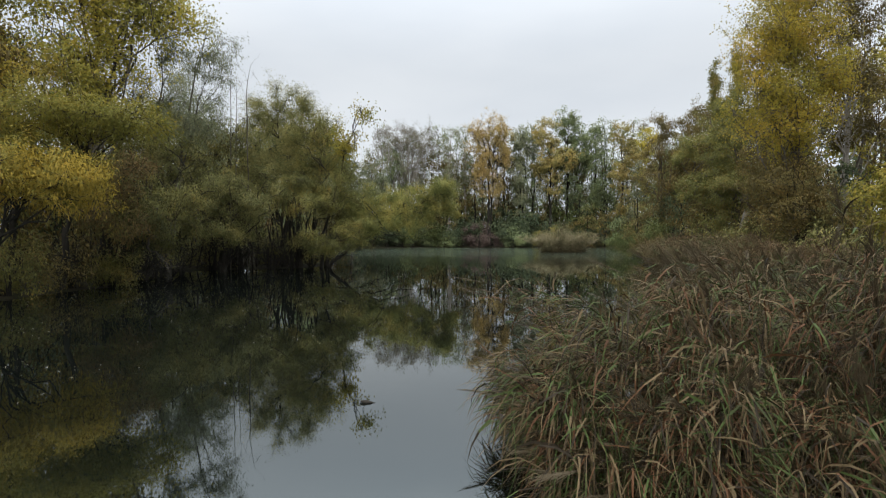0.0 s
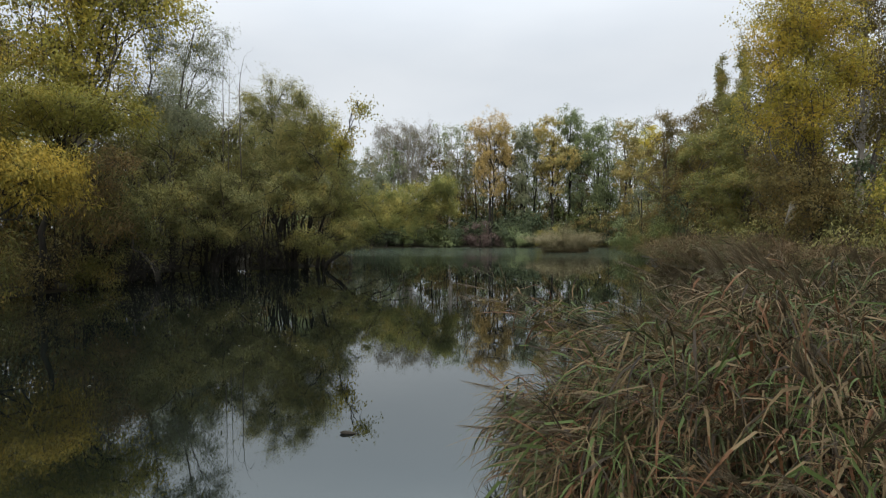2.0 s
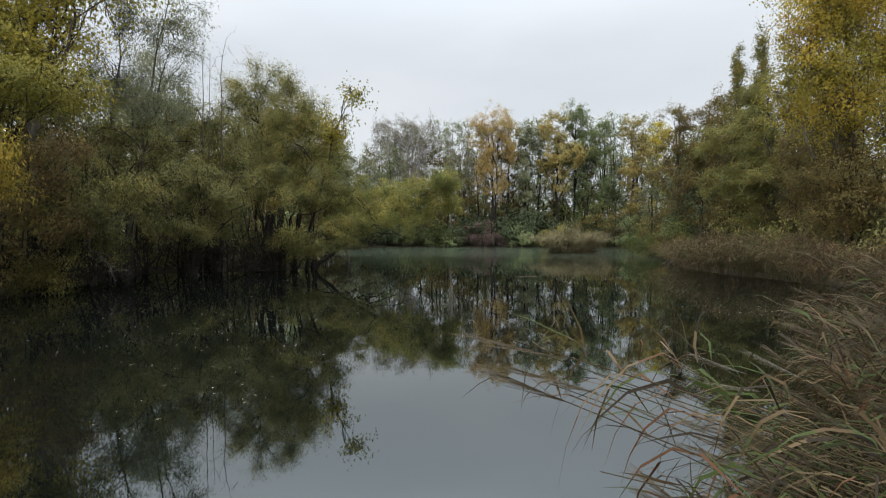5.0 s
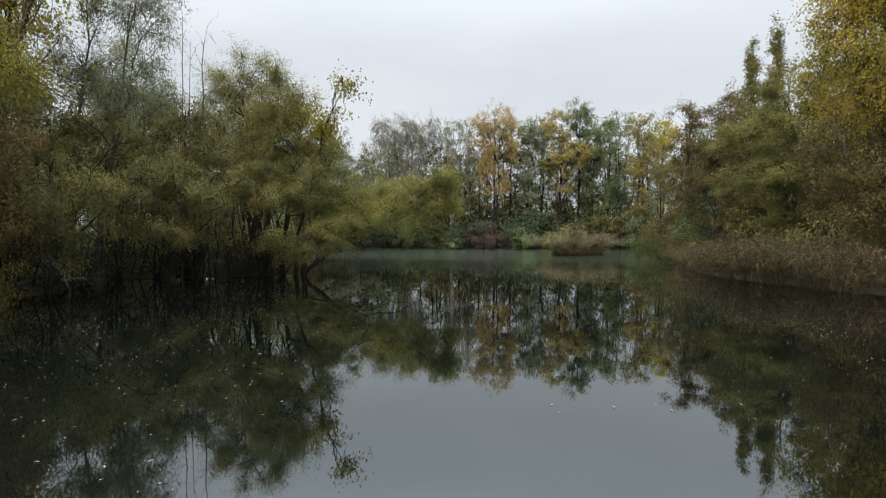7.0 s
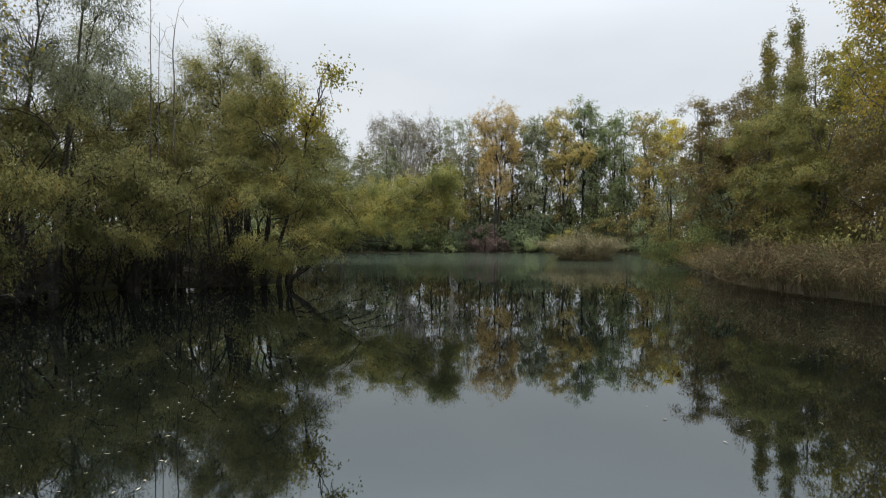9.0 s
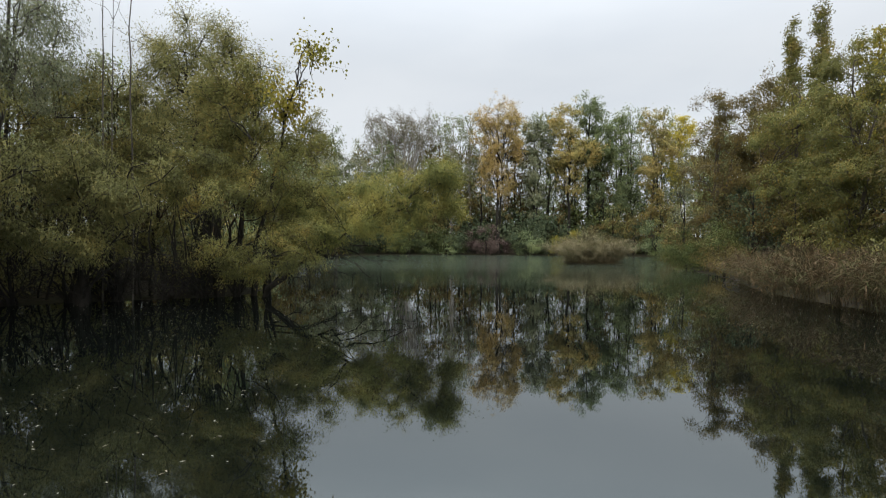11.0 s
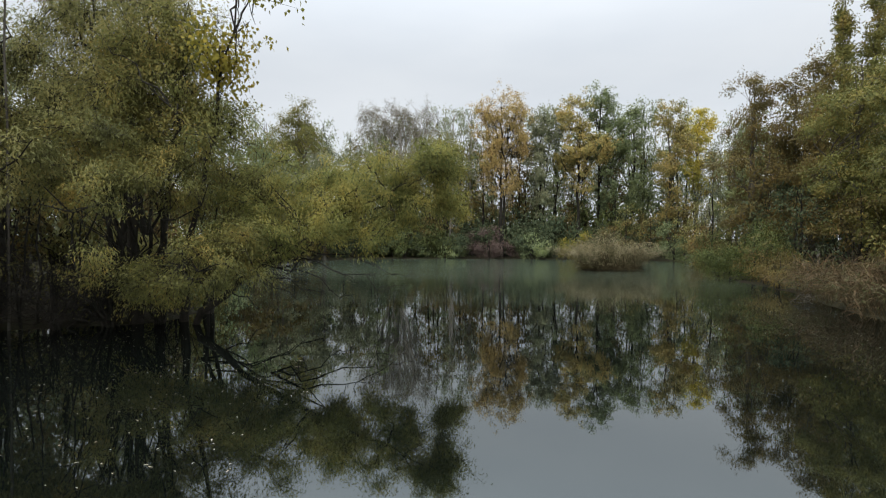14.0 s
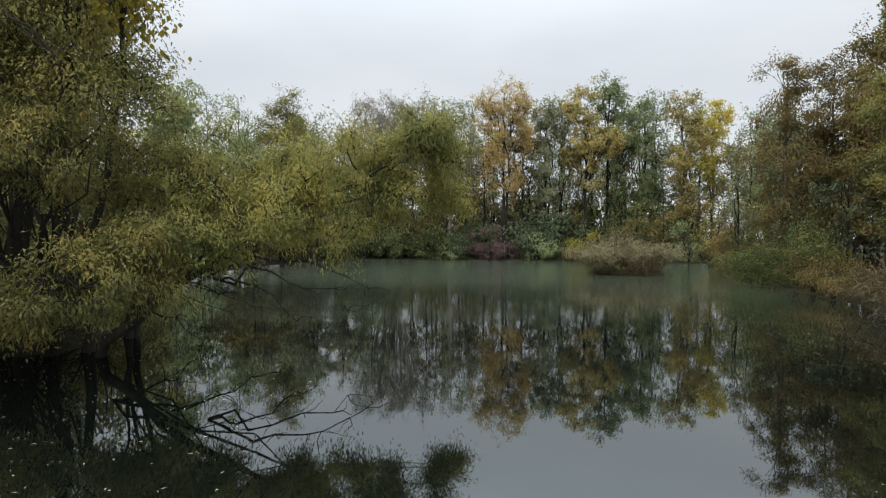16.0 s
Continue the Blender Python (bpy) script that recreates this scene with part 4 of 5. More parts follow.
plant("poplar_tree", "blue-green poplar with a narrow crown", "tree", 19.3, 65.0, 15.2,
      [(19.2, 64.8, 13.2, 1.7, 1.4, 2.2), (18.9, 64.6, 10.2, 1.5, 1.2, 2.2), (19.4, 64.6, 6.8, 1.2, 1.0, 2.4)], GREEN, bark=BARK_DARK, limbs=30, twigs=560, per_twig=22, leaf=(0.17, 0.12), rise=2.0, tall=1.15, seed=78, girth=0.18, stems=2, gaps=0.25, spray=0.17, clump=0.42)
plant("poplar_tree", "slim yellow autumn poplar on the far bank", "tree", 21.9, 62.6, 15.6,
      [(21.8, 62.4, 13.2, 1.4, 1.2, 2.4), (22.7, 62.3, 11.0, 1.5, 1.2, 2.0), (21.4, 62.4, 8.8, 1.2, 1.0, 2.0), (22.0, 62.4, 6.0, 1.0, 0.9, 2.0)], GOLD, bark=BARK, limbs=28, twigs=480, per_twig=22, leaf=(0.17, 0.12), rise=2.0, tall=1.15, seed=79, girth=0.17, gaps=0.25, spray=0.17, clump=0.42)
plant("poplar_tree", "green poplar turning yellow in patches", "tree", 25.2, 63.8, 14.8,
      [(25.0, 63.6, 12.4, 1.8, 1.6, 2.3), (25.4, 63.4, 8.8, 2.1, 1.8, 2.6)], POPLAR, bark=BARK, limbs=30, twigs=480, per_twig=20, leaf=(0.17, 0.12), rise=2.0, tall=1.15, seed=80, girth=0.18, stems=2, gaps=0.25, spray=0.17, clump=0.42)
# filler trees of the woods: a few dense kinds, set out many times
def wood_kind(mat, h, r, sd, bark=BARK_DARK, low=0.3, n=155, size=(0.2, 0.12)):
    lobes = [(0, 0, h * 0.86, r * 0.7, r * 0.7, h * 0.14), (0.3, 0, h * 0.66, r, r, h * 0.17), (-0.3, 0, h * 0.45, r, r, h * 0.16), (0.2, 0, h * low, r * 0.9, r * 0.9, h * 0.12)]
    return tree("wood_tree", "slim leafy tree in the wood round the pond", "tree", (0, 0, 0), [(0, 0, 0), (0.1, 0, h * 0.5), (0, 0, h * 0.97)], lobes, mat, bark=bark, limbs=12, twigs=n, per_twig=17, clump=0.5, rise=1.6, tall=1.2, per_clump=4,
                leaf=size, seed=sd, girth=0.13, stems=2, mains=2, gaps=0.15, spray=0.2, group="wood round the pond")


KINDS = [wood_kind(WILLOW_GREY, 13.5, 2.0, 91, low=0.42), wood_kind(GREEN, 13.0, 2.0, 92, low=0.42), wood_kind(GREEN, 14.0, 2.0, 93, low=0.45), wood_kind(OLIVE, 12.5, 2.2, 94)]
LOW = [wood_kind(UNDER, 6.0, 2.1, 95, low=0.2, n=95), wood_kind(OLIVE, 5.4, 2.2, 96, low=0.2, n=95), wood_kind(WILLOW_MID, 6.5, 2.2, 97, low=0.2, n=95)]
OUTER = [wood_kind(GREEN, 6.2, 2.4, 98, low=0.2, n=60, size=(0.42, 0.26)), wood_kind(OLIVE, 5.8, 2.4, 99, low=0.2, n=60, size=(0.42, 0.26))]
rng = np.random.default_rng(5)


def set_out(kinds, x, y, s, used=[]):
    k = kinds[int(rng.integers(0, len(kinds)))]
    z = float(ground_height(np.array([x]), np.array([y]))[0]) - 0.05
    m = pose(x, y, z, 0, 0, rng.uniform(0, 360))
    if k.name in used:
        k = copy_thing(k, m)
    else:
        used.append(k.name)
        k.matrix_basis = m
    k.scale = (s, s, s)


for k in range(25):
    x = -24 + k * 2.25 + rng.uniform(-0.8, 0.8)
    set_out(KINDS, x, (66.5, 70.5)[k % 2] + rng.uniform(-1, 1), rng.uniform(1.02, 1.18))
for k in range(20):
    x = -11 + k * 1.9 + rng.uniform(-0.6, 0.6)
    set_out(LOW, x, (63.6, 68.5, 73.0)[k % 3] + rng.uniform(-0.8, 0.8), rng.uniform(0.7, 1.1))

for x, y, s in ((2.4, 68.0, 1.1), (-0.6, 67.6, 1.1), (-9.0, 62.5, 0.85), (-12.0, 60.5, 0.85), (-6.6, 64.0, 0.9), (-14.0, 52.5, 0.8), (1.8, 66.0, 1.05), (4.0, 64.8, 1.02), (7.8, 65.2, 1.08), (11.2, 65.0, 1.08), (14.6, 66.0, 1.12), (17.6, 66.0, 1.12), (20.6, 66.4, 1.1), (23.6, 65.6, 1.08), (26.0, 61.0, 0.9)):
    set_out(KINDS, x, y, s)

# undergrowth along the shaded banks
EDGE = [tree("shrub", "low willow scrub hanging over the water's edge", "bush", (0, 0, 0), [(0, 0, 0), (0.1, 0, 0.9), (0.1, 0, 1.8)],
             [(0, 0, 1.3, 1.2, 1.1, 0.8), (0.5, -0.2, 0.7, 1.1, 1.0, 0.55), (-0.5, 0.1, 0.8, 1.1, 1.0, 0.6)], m, bark=BARK_DARK, limbs=14, twigs=150, per_twig=18, leaf=(0.15, 0.045), shell=0.28, seed=sd,
             girth=0.045, stems=6, mains=2, gaps=0.2, spray=0.18, group="scrub along the bank") for m, sd in ((WILLOW, 161), (OLIVE, 162), (WILLOW_MID, 163))]
for x, y, s in ((-11.1, 13.0, 0.7), (-10.8, 14.3, 0.65), (-11.5, 11.9, 0.75), (-11.7, 10.4, 0.9), (-13.0, 6.4, 1.0), (-12.6, 9.5, 1.1), (-13.2, 12.9, 1.0), (-13.0, 14.6, 1.0), (-12.6, 18.6, 1.0), (-13.6, 20.8, 1.0), (-12.6, 24.2, 0.9), (-8.4, 26.0, 0.9), (-7.2, 27.0, 1.1), (-10.6, 24.3, 0.7), (-8.4, 25.2, 0.75), (-12.8, 22.8, 0.85), (-12.4, 19.6, 0.85), (-8.9, 29.4, 1.2)):
    set_out(EDGE, x, y, s)
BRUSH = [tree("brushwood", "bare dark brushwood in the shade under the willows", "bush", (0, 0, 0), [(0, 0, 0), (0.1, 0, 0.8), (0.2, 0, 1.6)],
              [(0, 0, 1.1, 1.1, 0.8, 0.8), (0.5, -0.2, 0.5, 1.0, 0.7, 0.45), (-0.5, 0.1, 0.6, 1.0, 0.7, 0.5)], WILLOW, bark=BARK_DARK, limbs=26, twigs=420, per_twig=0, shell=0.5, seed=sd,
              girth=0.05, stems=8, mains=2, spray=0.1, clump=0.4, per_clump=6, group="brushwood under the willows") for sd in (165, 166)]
for x, y, s in ((-10.9, 15.0, 0.9), (-10.5, 16.8, 1.0), (-10.7, 18.2, 1.0), (-11.0, 19.6, 1.0), (-11.7, 21.0, 1.0), (-11.4, 22.3, 1.0), (-10.3, 22.9, 1.0), (-9.2, 23.3, 1.05), (-8.1, 23.7, 1.0), (-7.1, 24.1, 0.95), (-6.3, 24.5, 0.8), (-9.8, 23.9, 1.2), (-7.7, 24.6, 1.1)):
    set_out(BRUSH, x, y, s)
for x, y, s in ((-14.0, 12.0, 0.8), (-14.2, 16.0, 0.8), (-14.4, 19.5, 0.9), (-14.6, 23.5, 0.9), (-12.0, 26.6, 0.85), (-16.8, 21.0, 1.0), (-17.2, 26.0, 1.0), (-11.4, 31.5, 0.7), (-14.0, 34.0, 0.9), (-15.0, 41.0, 0.9), (-14.2, 49.0, 0.9), (-9.2, 60.5, 0.8), (-6.8, 61.2, 0.8), (-4.8, 62.2, 0.8), (-2.6, 62.8, 0.8), (19.2, 60.4, 0.8), (21.8, 57.4, 0.8), (22.4, 61.8, 1.0), (17.4, 61.6, 0.8), (-12.6, 50.5, 1.1), (-12.0, 54.5, 1.1), (-10.4, 58.0, 1.1), (-13.4, 44.5, 1.0),
                (17.2, 20.0, 0.7), (18.0, 24.0, 0.8), (18.6, 28.0, 0.8), (19.0, 32.5, 0.9), (17.4, 34.2, 0.75), (19.4, 36.4, 0.9), (20.6, 39.0, 1.0), (21.0, 33.8, 1.0), (18.0, 38.5, 0.8), (18.6, 42.0, 0.9), (20.6, 45.5, 0.9), (22.0, 50.0, 0.9), (23.4, 55.0, 1.0), (23.5, 59.5, 1.0), (26.0, 50.0, 1.0)):
    set_out(LOW, x, y, s)
for x, y, s in ((-14.2, 15.6, 0.72), (-16.4, 18.6, 0.82), (-13.4, 19.4, 0.68), (-18.5, 14.0, 0.9), (-17.4, 22.6, 0.8), (-19.5, 27.0, 0.85), (-14.2, 30.5, 0.66), (-18.0, 36.0, 0.8), (-13.0, 28.0, 0.62), (-22.0, 21.5, 0.95), (-16.5, 47.0, 0.85), (-15.5, 55.0, 0.9),
                (20.6, 46.4, 0.75), (21.5, 41.8, 0.8), (19.6, 45.2, 0.78), (24.2, 44.5, 0.95), (17.6, 46.2, 0.6), (23.4, 48.0, 0.85), (23.0, 43.6, 0.8), (25.6, 40.5, 0.9), (24.6, 35.0, 0.85), (24.6, 28.5, 0.9), (21.4, 30.6, 0.7), (22.6, 53.5, 0.8), (25.8, 56.5, 0.9), (20.4, 35.4, 0.7), (26.5, 46.0, 0.95)):
    set_out(KINDS, x, y, s)

for x, y, s in ((15.0, 24.4, 1.2), (15.4, 20.0, 1.2), (14.8, 28.6, 1.1), (16.6, 21.6, 1.5), (13.6, 33.4, 0.8), (14.2, 35.2, 0.9), (15.6, 41.6, 0.9), (17.0, 44.6, 1.0), (18.4, 47.0, 1.0), (21.4, 51.5, 1.1), (21.8, 54.4, 1.1)):
    set_out(EDGE, x, y, s)
SCRUB = [tree("shrub", "dark scrub at the foot of the far wood", "bush", (0, 0, 0), [(0, 0, 0), (0.1, 0, 1.2), (0, 0, 2.2)],
              [(0, 0, 1.5, 1.4, 1.1, 1.0), (0.7, -0.2, 0.8, 1.3, 1.0, 0.7), (-0.7, 0.1, 0.9, 1.3, 1.0, 0.7)], m, bark=BARK_DARK, limbs=8, twigs=110, per_twig=20, leaf=(0.2, 0.1), shell=0.3, seed=sd,
              girth=0.05, stems=3, mains=1, gaps=0.15, spray=0.25, group="scrub along the far bank") for m, sd in ((UNDER, 171), (UNDER, 172), (MOSS, 173))]
for k in range(20):
    x = -11.0 + 1.72 * k
    if 2.6 < x < 6.4 or 10.8 < x < 13.6:
        continue
    set_out(SCRUB, x, 61.6 + rng.uniform(0, 1.2) + max(0, -x - 6) * -0.5, rng.uniform(0.8, 1.35))
for k in range(15):
    set_out(SCRUB, -10.0 + 2.3 * k, 64.6 + rng.uniform(-0.6, 0.6), rng.uniform(1.5, 2.1))

# outer rows that close the woods
for k in range(22):
    set_out(OUTER, -26.0 + 2.6 * k, 76.5 + 2.2 * (k % 2), rng.uniform(0.95, 1.25))
for k in range(15):
    set_out(OUTER, -22.5 - 3 * (k % 2), 7.0 + 3.4 * k, rng.uniform(1.1, 1.4))
for k in range(9):
    set_out(OUTER, 28.5 + 2 * (k % 2), 16.0 + 4.6 * k, rng.uniform(1.1, 1.4))

# right bank
plant("poplar_tree", "golden-green poplar towering over the bank", "tree", 15.6, 22.8, 14.0,
      [(15.2, 22.4, 11.6, 1.7, 1.5, 2.4), (14.2, 22.2, 9.8, 1.5, 1.4, 1.9), (14.0, 22.2, 7.4, 1.5, 1.4, 1.5), (16.4, 22.6, 9.0, 1.6, 1.6, 2.0), (15.2, 22.2, 6.4, 1.8, 1.5, 1.3)], TOWER, bark=BARK,
      limbs=44, twigs=2100, per_twig=30, clump=0.46, per_clump=5, leaf=(0.085, 0.07), rise=2.0, tall=1.3, seed=101, girth=0.14, gaps=0.28, spray=0.2, shell=0.5)
plant("broadleaf_tree", "dull olive tree under the golden poplar", "tree", 15.2, 22.0, 5.0,
      [(14.6, 21.8, 3.9, 1.5, 1.3, 1.1), (15.9, 21.8, 3.6, 1.5, 1.3, 1.2), (15.0, 21.4, 2.4, 1.7, 1.3, 0.9)], OLIVE, bark=BARK_DARK, limbs=24, twigs=560, per_twig=30, leaf=(0.1, 0.045), shell=0.45, clump=0.32, per_clump=7, spray=0.17, seed=113, girth=0.1, stems=3, gaps=0.2)
plant("poplar_tree", "tall thinning poplar with pale bare limbs", "tree", 19.0, 24.2, 14.2,
      [(19.0, 24.0, 12.0, 1.7, 1.6, 2.2), (18.4, 23.8, 9.0, 1.5, 1.4, 1.6), (19.8, 24.2, 7.0, 1.6, 1.5, 2.0)], OLIVE, bark=BARK_PALE,
      limbs=34, twigs=900, per_twig=22, leaf=(0.1, 0.08), rise=2.0, tall=1.15, seed=102, girth=0.17, stems=3, gaps=0.35, spray=0.18)
for x, y, h, sd in ((21.4, 40.4, 15.7, 103), (22.7, 40.0, 16.3, 104)):
    plant("poplar_tree", "narrow columnar poplar turning yellow-brown", "tree", x, y, h,
          [(x, y, h - 0.9 - 1.2 * q, min(1.1, 0.3 + 0.13 * q), min(1.1, 0.3 + 0.13 * q), 1.4) for q in range(11)],
          OLIVE_GOLD, limbs=44, twigs=1100, per_twig=24, leaf=(0.11, 0.085), rise=4.0, tall=2.6, clump=0.1, per_clump=4, seed=sd, girth=0.12, spray=0.13, bow=0.0, shell=0.6, droop=0.1)
plant("poplar_tree", "yellow-brown poplar beside the columnar pair", "tree", 20.2, 40.6, 11.9,
      [(20.2, 40.4, 10.4, 0.8, 0.8, 1.5), (20.0, 40.2, 8.2, 1.2, 1.1, 2.0), (19.8, 40.0, 5.6, 1.5, 1.3, 2.0), (19.6, 39.8, 3.2, 1.6, 1.3, 1.6)], OLIVE, limbs=34, twigs=640, per_twig=26, leaf=(0.12, 0.08), rise=2.5, tall=1.2, clump=0.3, per_clump=5, seed=112, girth=0.12, spray=0.17)
plant("poplar_tree", "bright yellow-green poplar above the reeds", "tree", 24.6, 38.0, 13.6,
      [(24.4, 37.8, 11.2, 1.5, 1.4, 2.3), (24.0, 37.6, 7.4, 1.8, 1.6, 2.4)], LIME, limbs=28, twigs=440, per_twig=26, leaf=(0.14, 0.11), rise=2.0, tall=1.15, seed=105, girth=0.16, gaps=0.2)
plant("broadleaf_tree", "olive tree with pale green upper leaves", "tree", 18.6, 43.6, 11.6,
      [(18.2, 43.2, 10.2, 1.4, 1.3, 1.4), (18.8, 43.2, 8.2, 2.0, 1.7, 1.7), (18.0, 42.8, 5.6, 2.3, 1.8, 1.9), (18.8, 42.6, 3.2, 2.4, 1.8, 1.6)], OLIVE, limbs=34, twigs=800, per_twig=34, leaf=(0.12, 0.065), shell=0.38, clump=0.34, per_clump=6, spray=0.18, seed=106, girth=0.17, stems=3, gaps=0.25)
plant("broadleaf_tree", "olive-brown tree among the poplars", "tree", 20.6, 43.0, 11.9,
      [(20.4, 42.6, 10.2, 1.0, 1.0, 1.7), (20.8, 42.4, 7.6, 1.5, 1.4, 1.9), (20.6, 42.2, 4.6, 1.8, 1.5, 2.0)], OLIVE, limbs=30, twigs=620, per_twig=32, leaf=(0.12, 0.065), shell=0.38, clump=0.34, per_clump=6, spray=0.18, seed=107, girth=0.14, stems=2, gaps=0.3)
plant("broadleaf_tree", "olive-green tree leaning from the bank", "tree", 17.8, 31.2, 10.2,
      [(17.6, 31.0, 8.6, 1.4, 1.3, 1.7), (17.2, 30.6, 6.6, 2.0, 1.7, 1.6), (16.6, 30.0, 4.3, 1.7, 1.6, 1.3), (17.6, 30.0, 2.6, 1.8, 1.6, 1.2)], OLIVE_GOLD, limbs=30, twigs=800, per_twig=38, leaf=(0.13, 0.05), shell=0.35, seed=108, girth=0.13, stems=3, gaps=0.12)
plant("broadleaf_tree", "green willow-like tree in the wood edge", "tree", 18.6, 35.8, 10.4,
      [(18.6, 35.6, 8.8, 1.5, 1.4, 1.7), (18.0, 35.2, 6.8, 2.1, 1.8, 1.7), (17.6, 34.8, 4.4, 1.9, 1.7, 1.5), (18.4, 34.6, 2.6, 2.0, 1.7, 1.3)], OLIVE_GOLD, limbs=30, twigs=800, per_twig=36, leaf=(0.14, 0.055), shell=0.35, seed=109, girth=0.13, stems=3, gaps=0.12)
plant("broadleaf_tree", "dark olive tree in the thicket", "tree", 16.8, 26.2, 7.4,
      [(16.6, 25.8, 5.6, 1.7, 1.6, 1.5), (16.2, 25.6, 3.8, 1.8, 1.6, 1.3), (16.8, 25.4, 2.2, 1.9, 1.6, 1.1)], OLIVE, limbs=28, twigs=520, per_twig=30, leaf=(0.13, 0.06), shell=0.38, clump=0.4, per_clump=5, seed=110, girth=0.12, stems=3, gaps=0.25)
plant("shrub", "bright yellow-green bush at the edge of the wood", "bush", 16.2, 17.6, 4.2,
      [(15.4, 17.4, 3.0, 1.2, 1.1, 1.1), (15.8, 17.2, 1.9, 1.4, 1.2, 0.9)], LIME, limbs=16, twigs=360, per_twig=26, leaf=(0.1, 0.07), seed=111, girth=0.07, stems=3, gaps=0.25)
for x, y, h, r, mat, sd in ((19.5, 19.5, 9.0, 2.2, OLIVE, 121), (22.5, 21.5, 13.5, 2.6, POPLAR, 122), (22.0, 27.0, 13.0, 2.6, LIME, 123), (22.0, 33.0, 10.5, 2.4, OLIVE, 124), (26.5, 32.0, 13.0, 2.6, POPLAR, 125), (20.4, 29.0, 8.5, 2.2, WILLOW_GREY, 126), (21.5, 37.5, 8.0, 2.0, OLIVE, 127), (22.0, 47.0, 10.5, 2.4, OLIVE, 128), (24.0, 53.0, 10.5, 2.6, WILLOW_GREY, 129), (27.5, 44.0, 12.5, 2.6, OLIVE, 130), (27.0, 58.0, 11.5, 2.6, GREEN, 131)):
    plant("wood_tree", "broadleaf tree in the wood on the bank", "tree", x, y, h * 0.97,
          [(x, y, h - 1.6, r * 0.75, r * 0.75, 1.6), (x - 0.3, y - 0.2, h * 0.66, r, r, h * 0.18), (x + 0.2, y - 0.3, h * 0.34, r, r, h * 0.2), (x - 0.3, y - 0.3, 1.2, r, r, 1.1)], mat,
          limbs=20, twigs=270, per_twig=26, clump=0.45, rise=1.5, per_clump=5, leaf=(0.21, 0.12), seed=sd, girth=0.14, stems=2, gaps=0.3, group="bank wood")


# bushes along the far bank
def bush(label, x, y, w, h, mat, sd, n=120, leaf=(0.18, 0.09), per=20):
    plant("shrub", label, "bush", x, y, h * 0.9, [(x, y, h * 0.55, w * 0.5, w * 0.42, h * 0.5), (x + w * 0.2, y - 0.2, h * 0.3, w * 0.42, w * 0.36, h * 0.34), (x - w * 0.22, y, h * 0.32, w * 0.4, w * 0.36, h * 0.34)],
          mat, bark=BARK_DARK, limbs=14, twigs=n, per_twig=per, leaf=leaf, seed=sd, girth=0.05, stems=5, gaps=0.15, spray=0.2, group="bushes along the bank")


bush("purple-brown bush with few leaves by the water", 4.4, 61.2, 4.2, 3.0, PURPLE, 141, 200)
bush("bright green bush at the water's edge", 0.2, 61.4, 4.0, 2.2, GREEN, 142)
bush("green bush under the willow", -3.6, 61.2, 4.4, 3.2, GREEN, 143)
bush("yellow-green bush behind the reeds", 12.2, 60.6, 3.4, 3.0, LIME, 144)
bush("dark green bush on the far bank", 8.4, 61.0, 3.4, 2.4, GREEN, 145)
bush("yellow-leaved bush on the bank", 21.6, 55.0, 3.2, 4.4, GOLD, 146)
bush("dark olive bush on the far bank", 16.6, 60.6, 3.8, 3.4, OLIVE, 147)
bush("dark green bush in the corner of the pond", 20.6, 58.4, 3.8, 3.6, GREEN, 148)
bush("rounded green bush rising from the water's edge", 14.9, 37.2, 4.4, 2.7, MOSS, 149, 420, (0.1, 0.045), 34)
bush("olive bush leaning over the water", 15.6, 40.4, 4.2, 2.3, MOSS, 150, 300, (0.12, 0.05), 28)
bush("rust-brown bush on the bank", 18.6, 47.8, 3.4, 2.6, RUST, 151)
bush("olive bush on the bank", 19.8, 51.5, 3.6, 3.0, OLIVE, 152)
bush("olive undergrowth bush by the inlet", -10.0, 31.6, 3.2, 2.6, WILLOW, 153, 170)
bush("dark undergrowth bush in the inlet", -12.4, 40.0, 4.0, 3.0, GREEN, 154, 150)
bush("dark undergrowth bush in the inlet", -11.8, 55.6, 4.4, 3.2, OLIVE, 155, 150)
bush("olive undergrowth bush in the thicket", -12.6, 17.4, 3.4, 2.6, OLIVE, 156, 170)
bush("olive undergrowth bush in the thicket", -12.8, 10.2, 3.4, 2.4, WILLOW, 158, 170)


# ---- dead stems, branches in the water, log, floating leaves ----
def dead_stem(label, x, y, points, girth, seed, twigs=5):
    rng = np.random.default_rng(seed)
    z = max(float(ground_height(np.array([x]), np.array([y]))[0]), -0.15)
    root = thing("dead_tree", (x, y, z), label, "dead tree")
    pts = np.asarray(points, float)
    s, own = np.linspace(0, 1, 10), np.linspace(0, 1, len(pts))
    line = np.stack([np.interp(s, own, pts[:, c]) for c in range(3)], 1)
    line[1:-1] += rng.normal(0, 0.014, (8, 3))
    line[0] -= (0, 0, 0.3)
    part("trunk", mesh_of("trunk", *tubes(line[None], (girth * (1 - 0.8 * s))[None], 7), smooth=True), BARK, root)
    a = line[rng.integers(4, 9, twigs)]
    b = a + np.stack([rng.normal(0, 0.45, twigs), rng.normal(0, 0.35, twigs), rng.uniform(0.1, 0.9, twigs)], 1)
    side = curve_to(rng, a, b, 0.1, 5, 0.05)
    for q in range(twigs):
        part("branch", mesh_of("branch", *tubes(side[q:q + 1], np.linspace(1, 0.3, 5)[None] * girth * 0.22, 4), smooth=True), BARK, root)


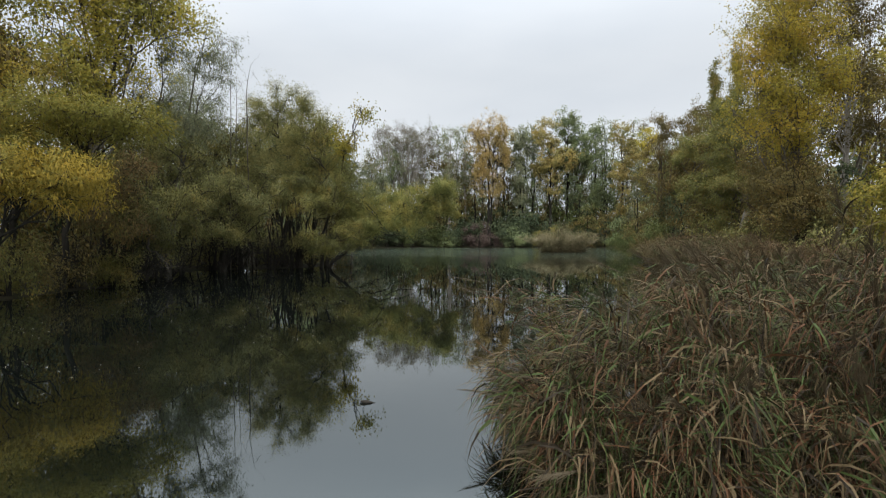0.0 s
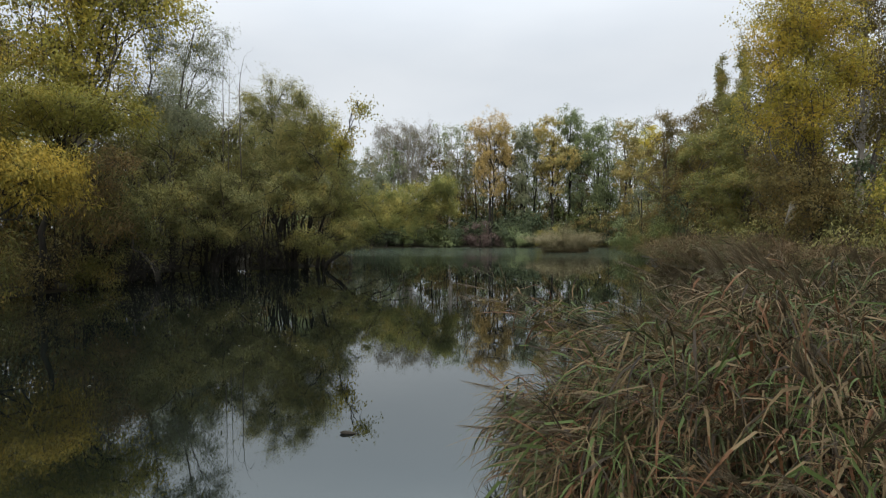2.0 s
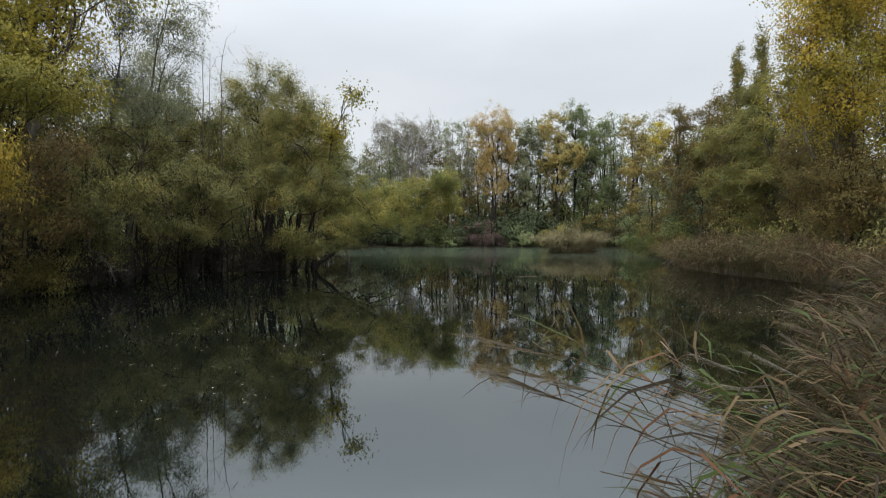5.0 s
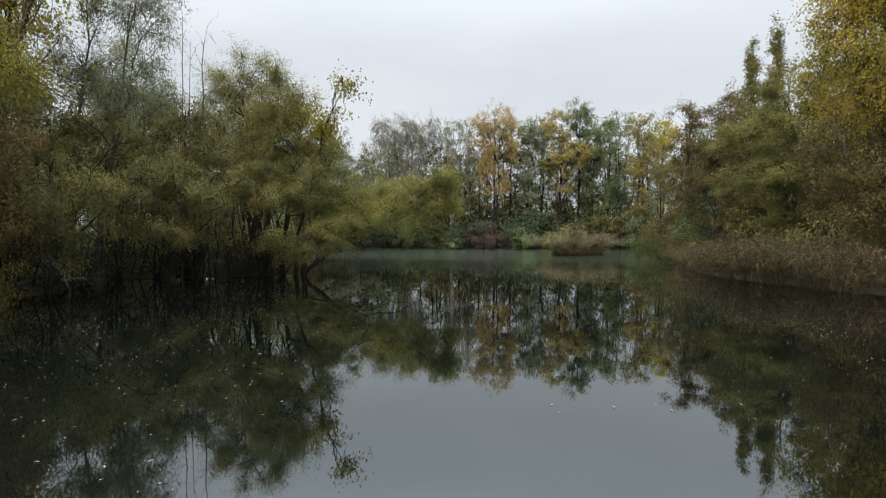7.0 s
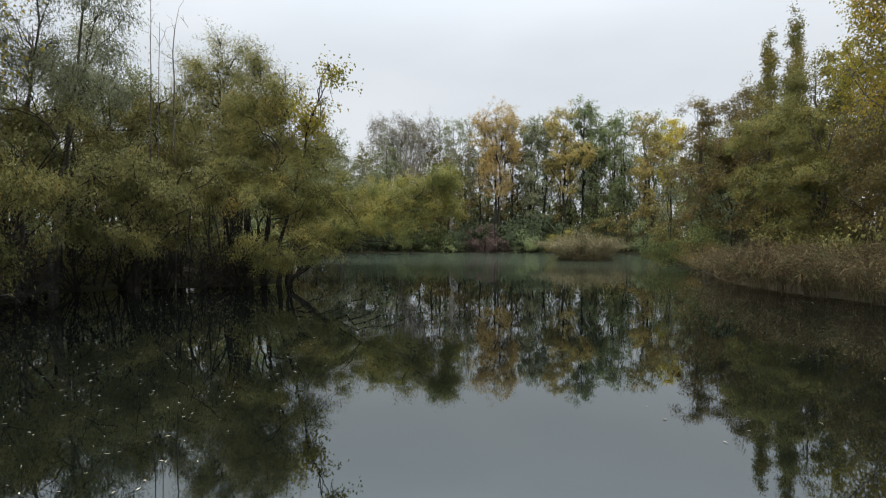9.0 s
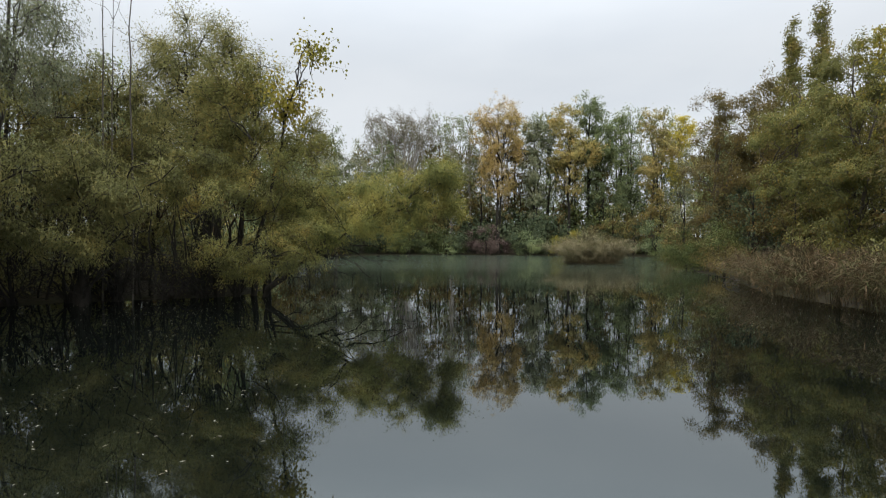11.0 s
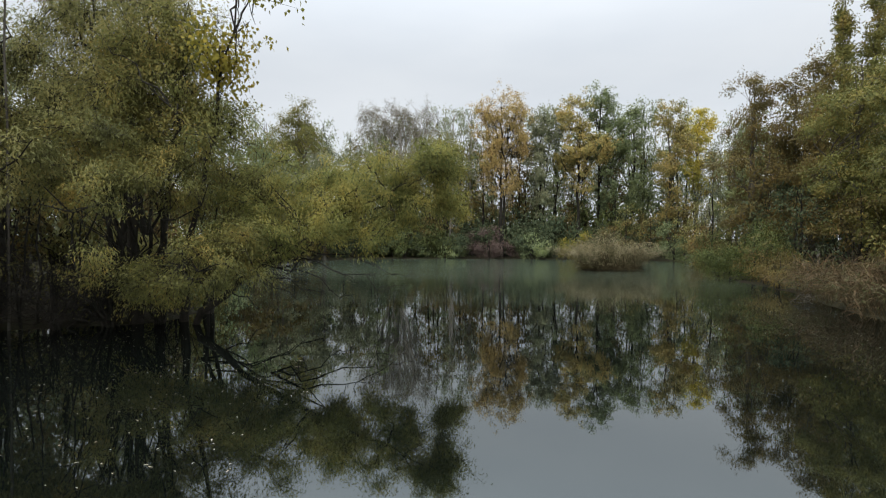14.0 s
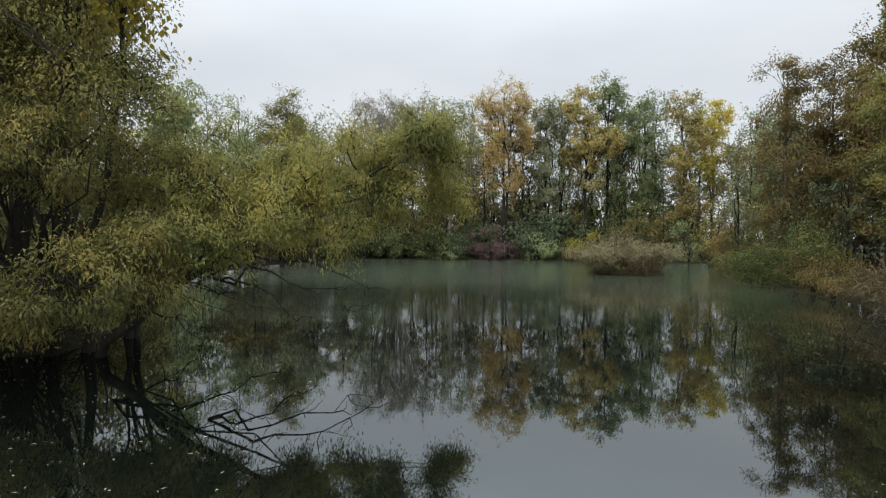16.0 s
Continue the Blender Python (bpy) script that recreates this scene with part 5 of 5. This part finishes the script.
dead_stem("bare pale dead stem standing in the thicket", -9.75, 23.4, [(0, 0, 0), (0.06, 0, 4), (0.1, 0, 7), (0.12, 0, 9.6)], 0.036, 1, 3)
dead_stem("bare pale dead stem standing in the thicket", -9.45, 23.5, [(0, 0, 0), (-0.05, 0, 4), (0.0, 0, 6.5), (0.05, 0, 8.8)], 0.03, 2, 3)
dead_stem("thin bare dead stem with a bent tip", -9.0, 23.6, [(0, 0, 0), (0.05, 0, 5), (-0.05, 0, 7.5), (0.1, 0, 9.2), (0.5, 0, 8.7)], 0.03, 3, 5)


def thin_stems():
    """Bare young stems that stand in the shade under the willows."""
    r = np.random.default_rng(77)
    first = thing("sapling", (0, 0, 0), "bare dark sapling stem in the shade of the willows", "sapling", "saplings under the willows")
    line = np.stack([np.linspace(0, 0.25, 7), r.normal(0, 0.03, 7), np.linspace(-0.3, 3.2, 7)], 1)
    part("trunk", mesh_of("trunk", *tubes(line[None], np.linspace(0.03, 0.012, 7)[None], 6), smooth=True), BARK_DARK, first)
    for k in range(30):
        u = r.uniform(0, 1)
        x, y = np.interp(u, (0, 0.4, 0.6, 1), (-10.9, -12.3, -10.6, -6.6)), np.interp(u, (0, 0.4, 0.6, 1), (16.5, 21.6, 23.2, 25.0))
        x, y = x + r.normal(-0.2, 0.35), y + r.normal(0.2, 0.3)
        m = pose(x, y, max(0.0, float(ground_height(np.array([x]), np.array([y]))[0])), r.normal(0, 6), r.normal(0, 6), r.uniform(0, 360))
        if k:
            stem = copy_thing(first, m)
        else:
            stem = first
            stem.matrix_basis = m
        stem.scale = (1, 1, r.uniform(0.7, 1.3))


thin_stems()


def drowned_branch(label, at, tips, seed, bark=BARK_DARK):
    rng = np.random.default_rng(seed)
    root = thing("dead_branch", at, label, "branch")
    ends = np.asarray(tips, float)
    main = curve_to(rng, np.zeros((len(ends), 3)), ends, 0.12, 8, 0.03)
    for q in range(len(ends)):
        part("limb", mesh_of("limb", *tubes(main[q:q + 1], np.linspace(0.028, 0.006, 8)[None], 6), smooth=True), bark, root)
    a = main[:, 3:].reshape(-1, 3)
    a = np.repeat(a, 2, axis=0)
    b = a + np.stack([rng.normal(0.25, 0.3, len(a)), rng.normal(0, 0.3, len(a)), rng.normal(-0.08, 0.2, len(a))], 1)
    part("branchwork", mesh_of("branchwork", *tubes(curve_to(rng, a, b, 0.05, 5, 0.06), np.linspace(0.009, 0.003, 5)[None] * np.ones((len(a), 1)), 4), smooth=True), bark, root)["kind"] = "stuff"


drowned_branch("dark dead branch dipping into the pond", (-5.6, 25.0, 0.9), [(2.7, 0.9, -0.3), (2.0, -0.1, -0.15), (1.5, 0.2, -0.75), (2.4, -0.6, 0.1)], 5)
drowned_branch("dark dead branch under the willow boughs", (-4.0, 25.2, 1.3), [(2.6, -0.3, -0.55), (1.8, -0.6, -0.7), (2.9, 0.1, -0.2)], 6)
drowned_branch("pale dry branch lying at the reed edge", (12.0, 29.4, 0.2), [(-0.8, -0.3, -0.15), (-0.6, -0.6, -0.16)], 7, BARK)
drowned_branch("dry branch on the far shore", (17.8, 58.2, 1.6), [(-2.6, -0.6, -1.3), (-1.8, -1.0, -1.4), (2.0, -0.6, 0.4)], 8, BARK)
drowned_branch("curved dead branch hanging from the thicket", (-9.6, 16.6, 1.2), [(0.9, -0.3, -0.9), (0.5, -0.6, 0.4)], 9, BARK)


def floating_log():
    rng = np.random.default_rng(8)
    root = thing("log", (-0.73, 4.9, 0.0), "short dark broken log floating on the pond", "log")
    k = 7
    line = np.stack([np.linspace(-0.07, 0.07, k), rng.normal(0, 0.003, k), np.linspace(0.012, 0.0, k)], 1)
    v, f = tubes(line[None], np.array([[0.004, 0.016, 0.019, 0.018, 0.015, 0.009, 0.002]]), 8)
    part("trunk", mesh_of("trunk", v + rng.normal(0, 0.0015, v.shape), f, smooth=True), BARK_DARK, root)


floating_log()


def floating_leaves():
    rng = np.random.default_rng(9)
    xy = scatter(rng, POND, 30000)
    dens = np.array([noise.noise(Vector((x * 0.22, y * 0.22, 3.1))) + 0.5 * noise.noise(Vector((x * 0.9, y * 0.9, 7.7))) for x, y in xy])
    side = np.where(xy[:, 0] < -1.5, 0.3, np.where(xy[:, 0] > 5, 0.05, -0.42))
    xy = xy[(dens + side + rng.normal(0, 0.12, len(xy)) > 0.12) & (xy[:, 1] > 0) & (xy[:, 1] < 40)]
    n = len(xy)
    at = np.stack([xy[:, 0], xy[:, 1], np.full(n, 0.006)], 1)
    az = rng.uniform(0, 2 * np.pi, n)
    d = np.stack([np.cos(az), np.sin(az), np.zeros(n)], 1)
    s = np.stack([-np.sin(az), np.cos(az), np.zeros(n)], 1)
    ln, wd = rng.uniform(0.02, 0.06, (n, 1)), rng.uniform(0.003, 0.009, (n, 1))
    lift = np.array([0, 0, 1.0]) * rng.uniform(0.0, 0.006, (n, 1))
    v = np.stack([at, at + d * ln * 0.45 + s * wd + lift, at + d * ln + lift * 0.4, at + d * ln * 0.45 - s * wd + lift], 1)
    me = mesh_of("floating_leaves", v.reshape(-1, 3), np.arange(n * 4).reshape(n, 4))
    me.materials.append(FALLEN)
    tagged(new("floating_leaves", me), "small pale fallen leaves floating on the pond", "leaves", kind="stuff")


floating_leaves()
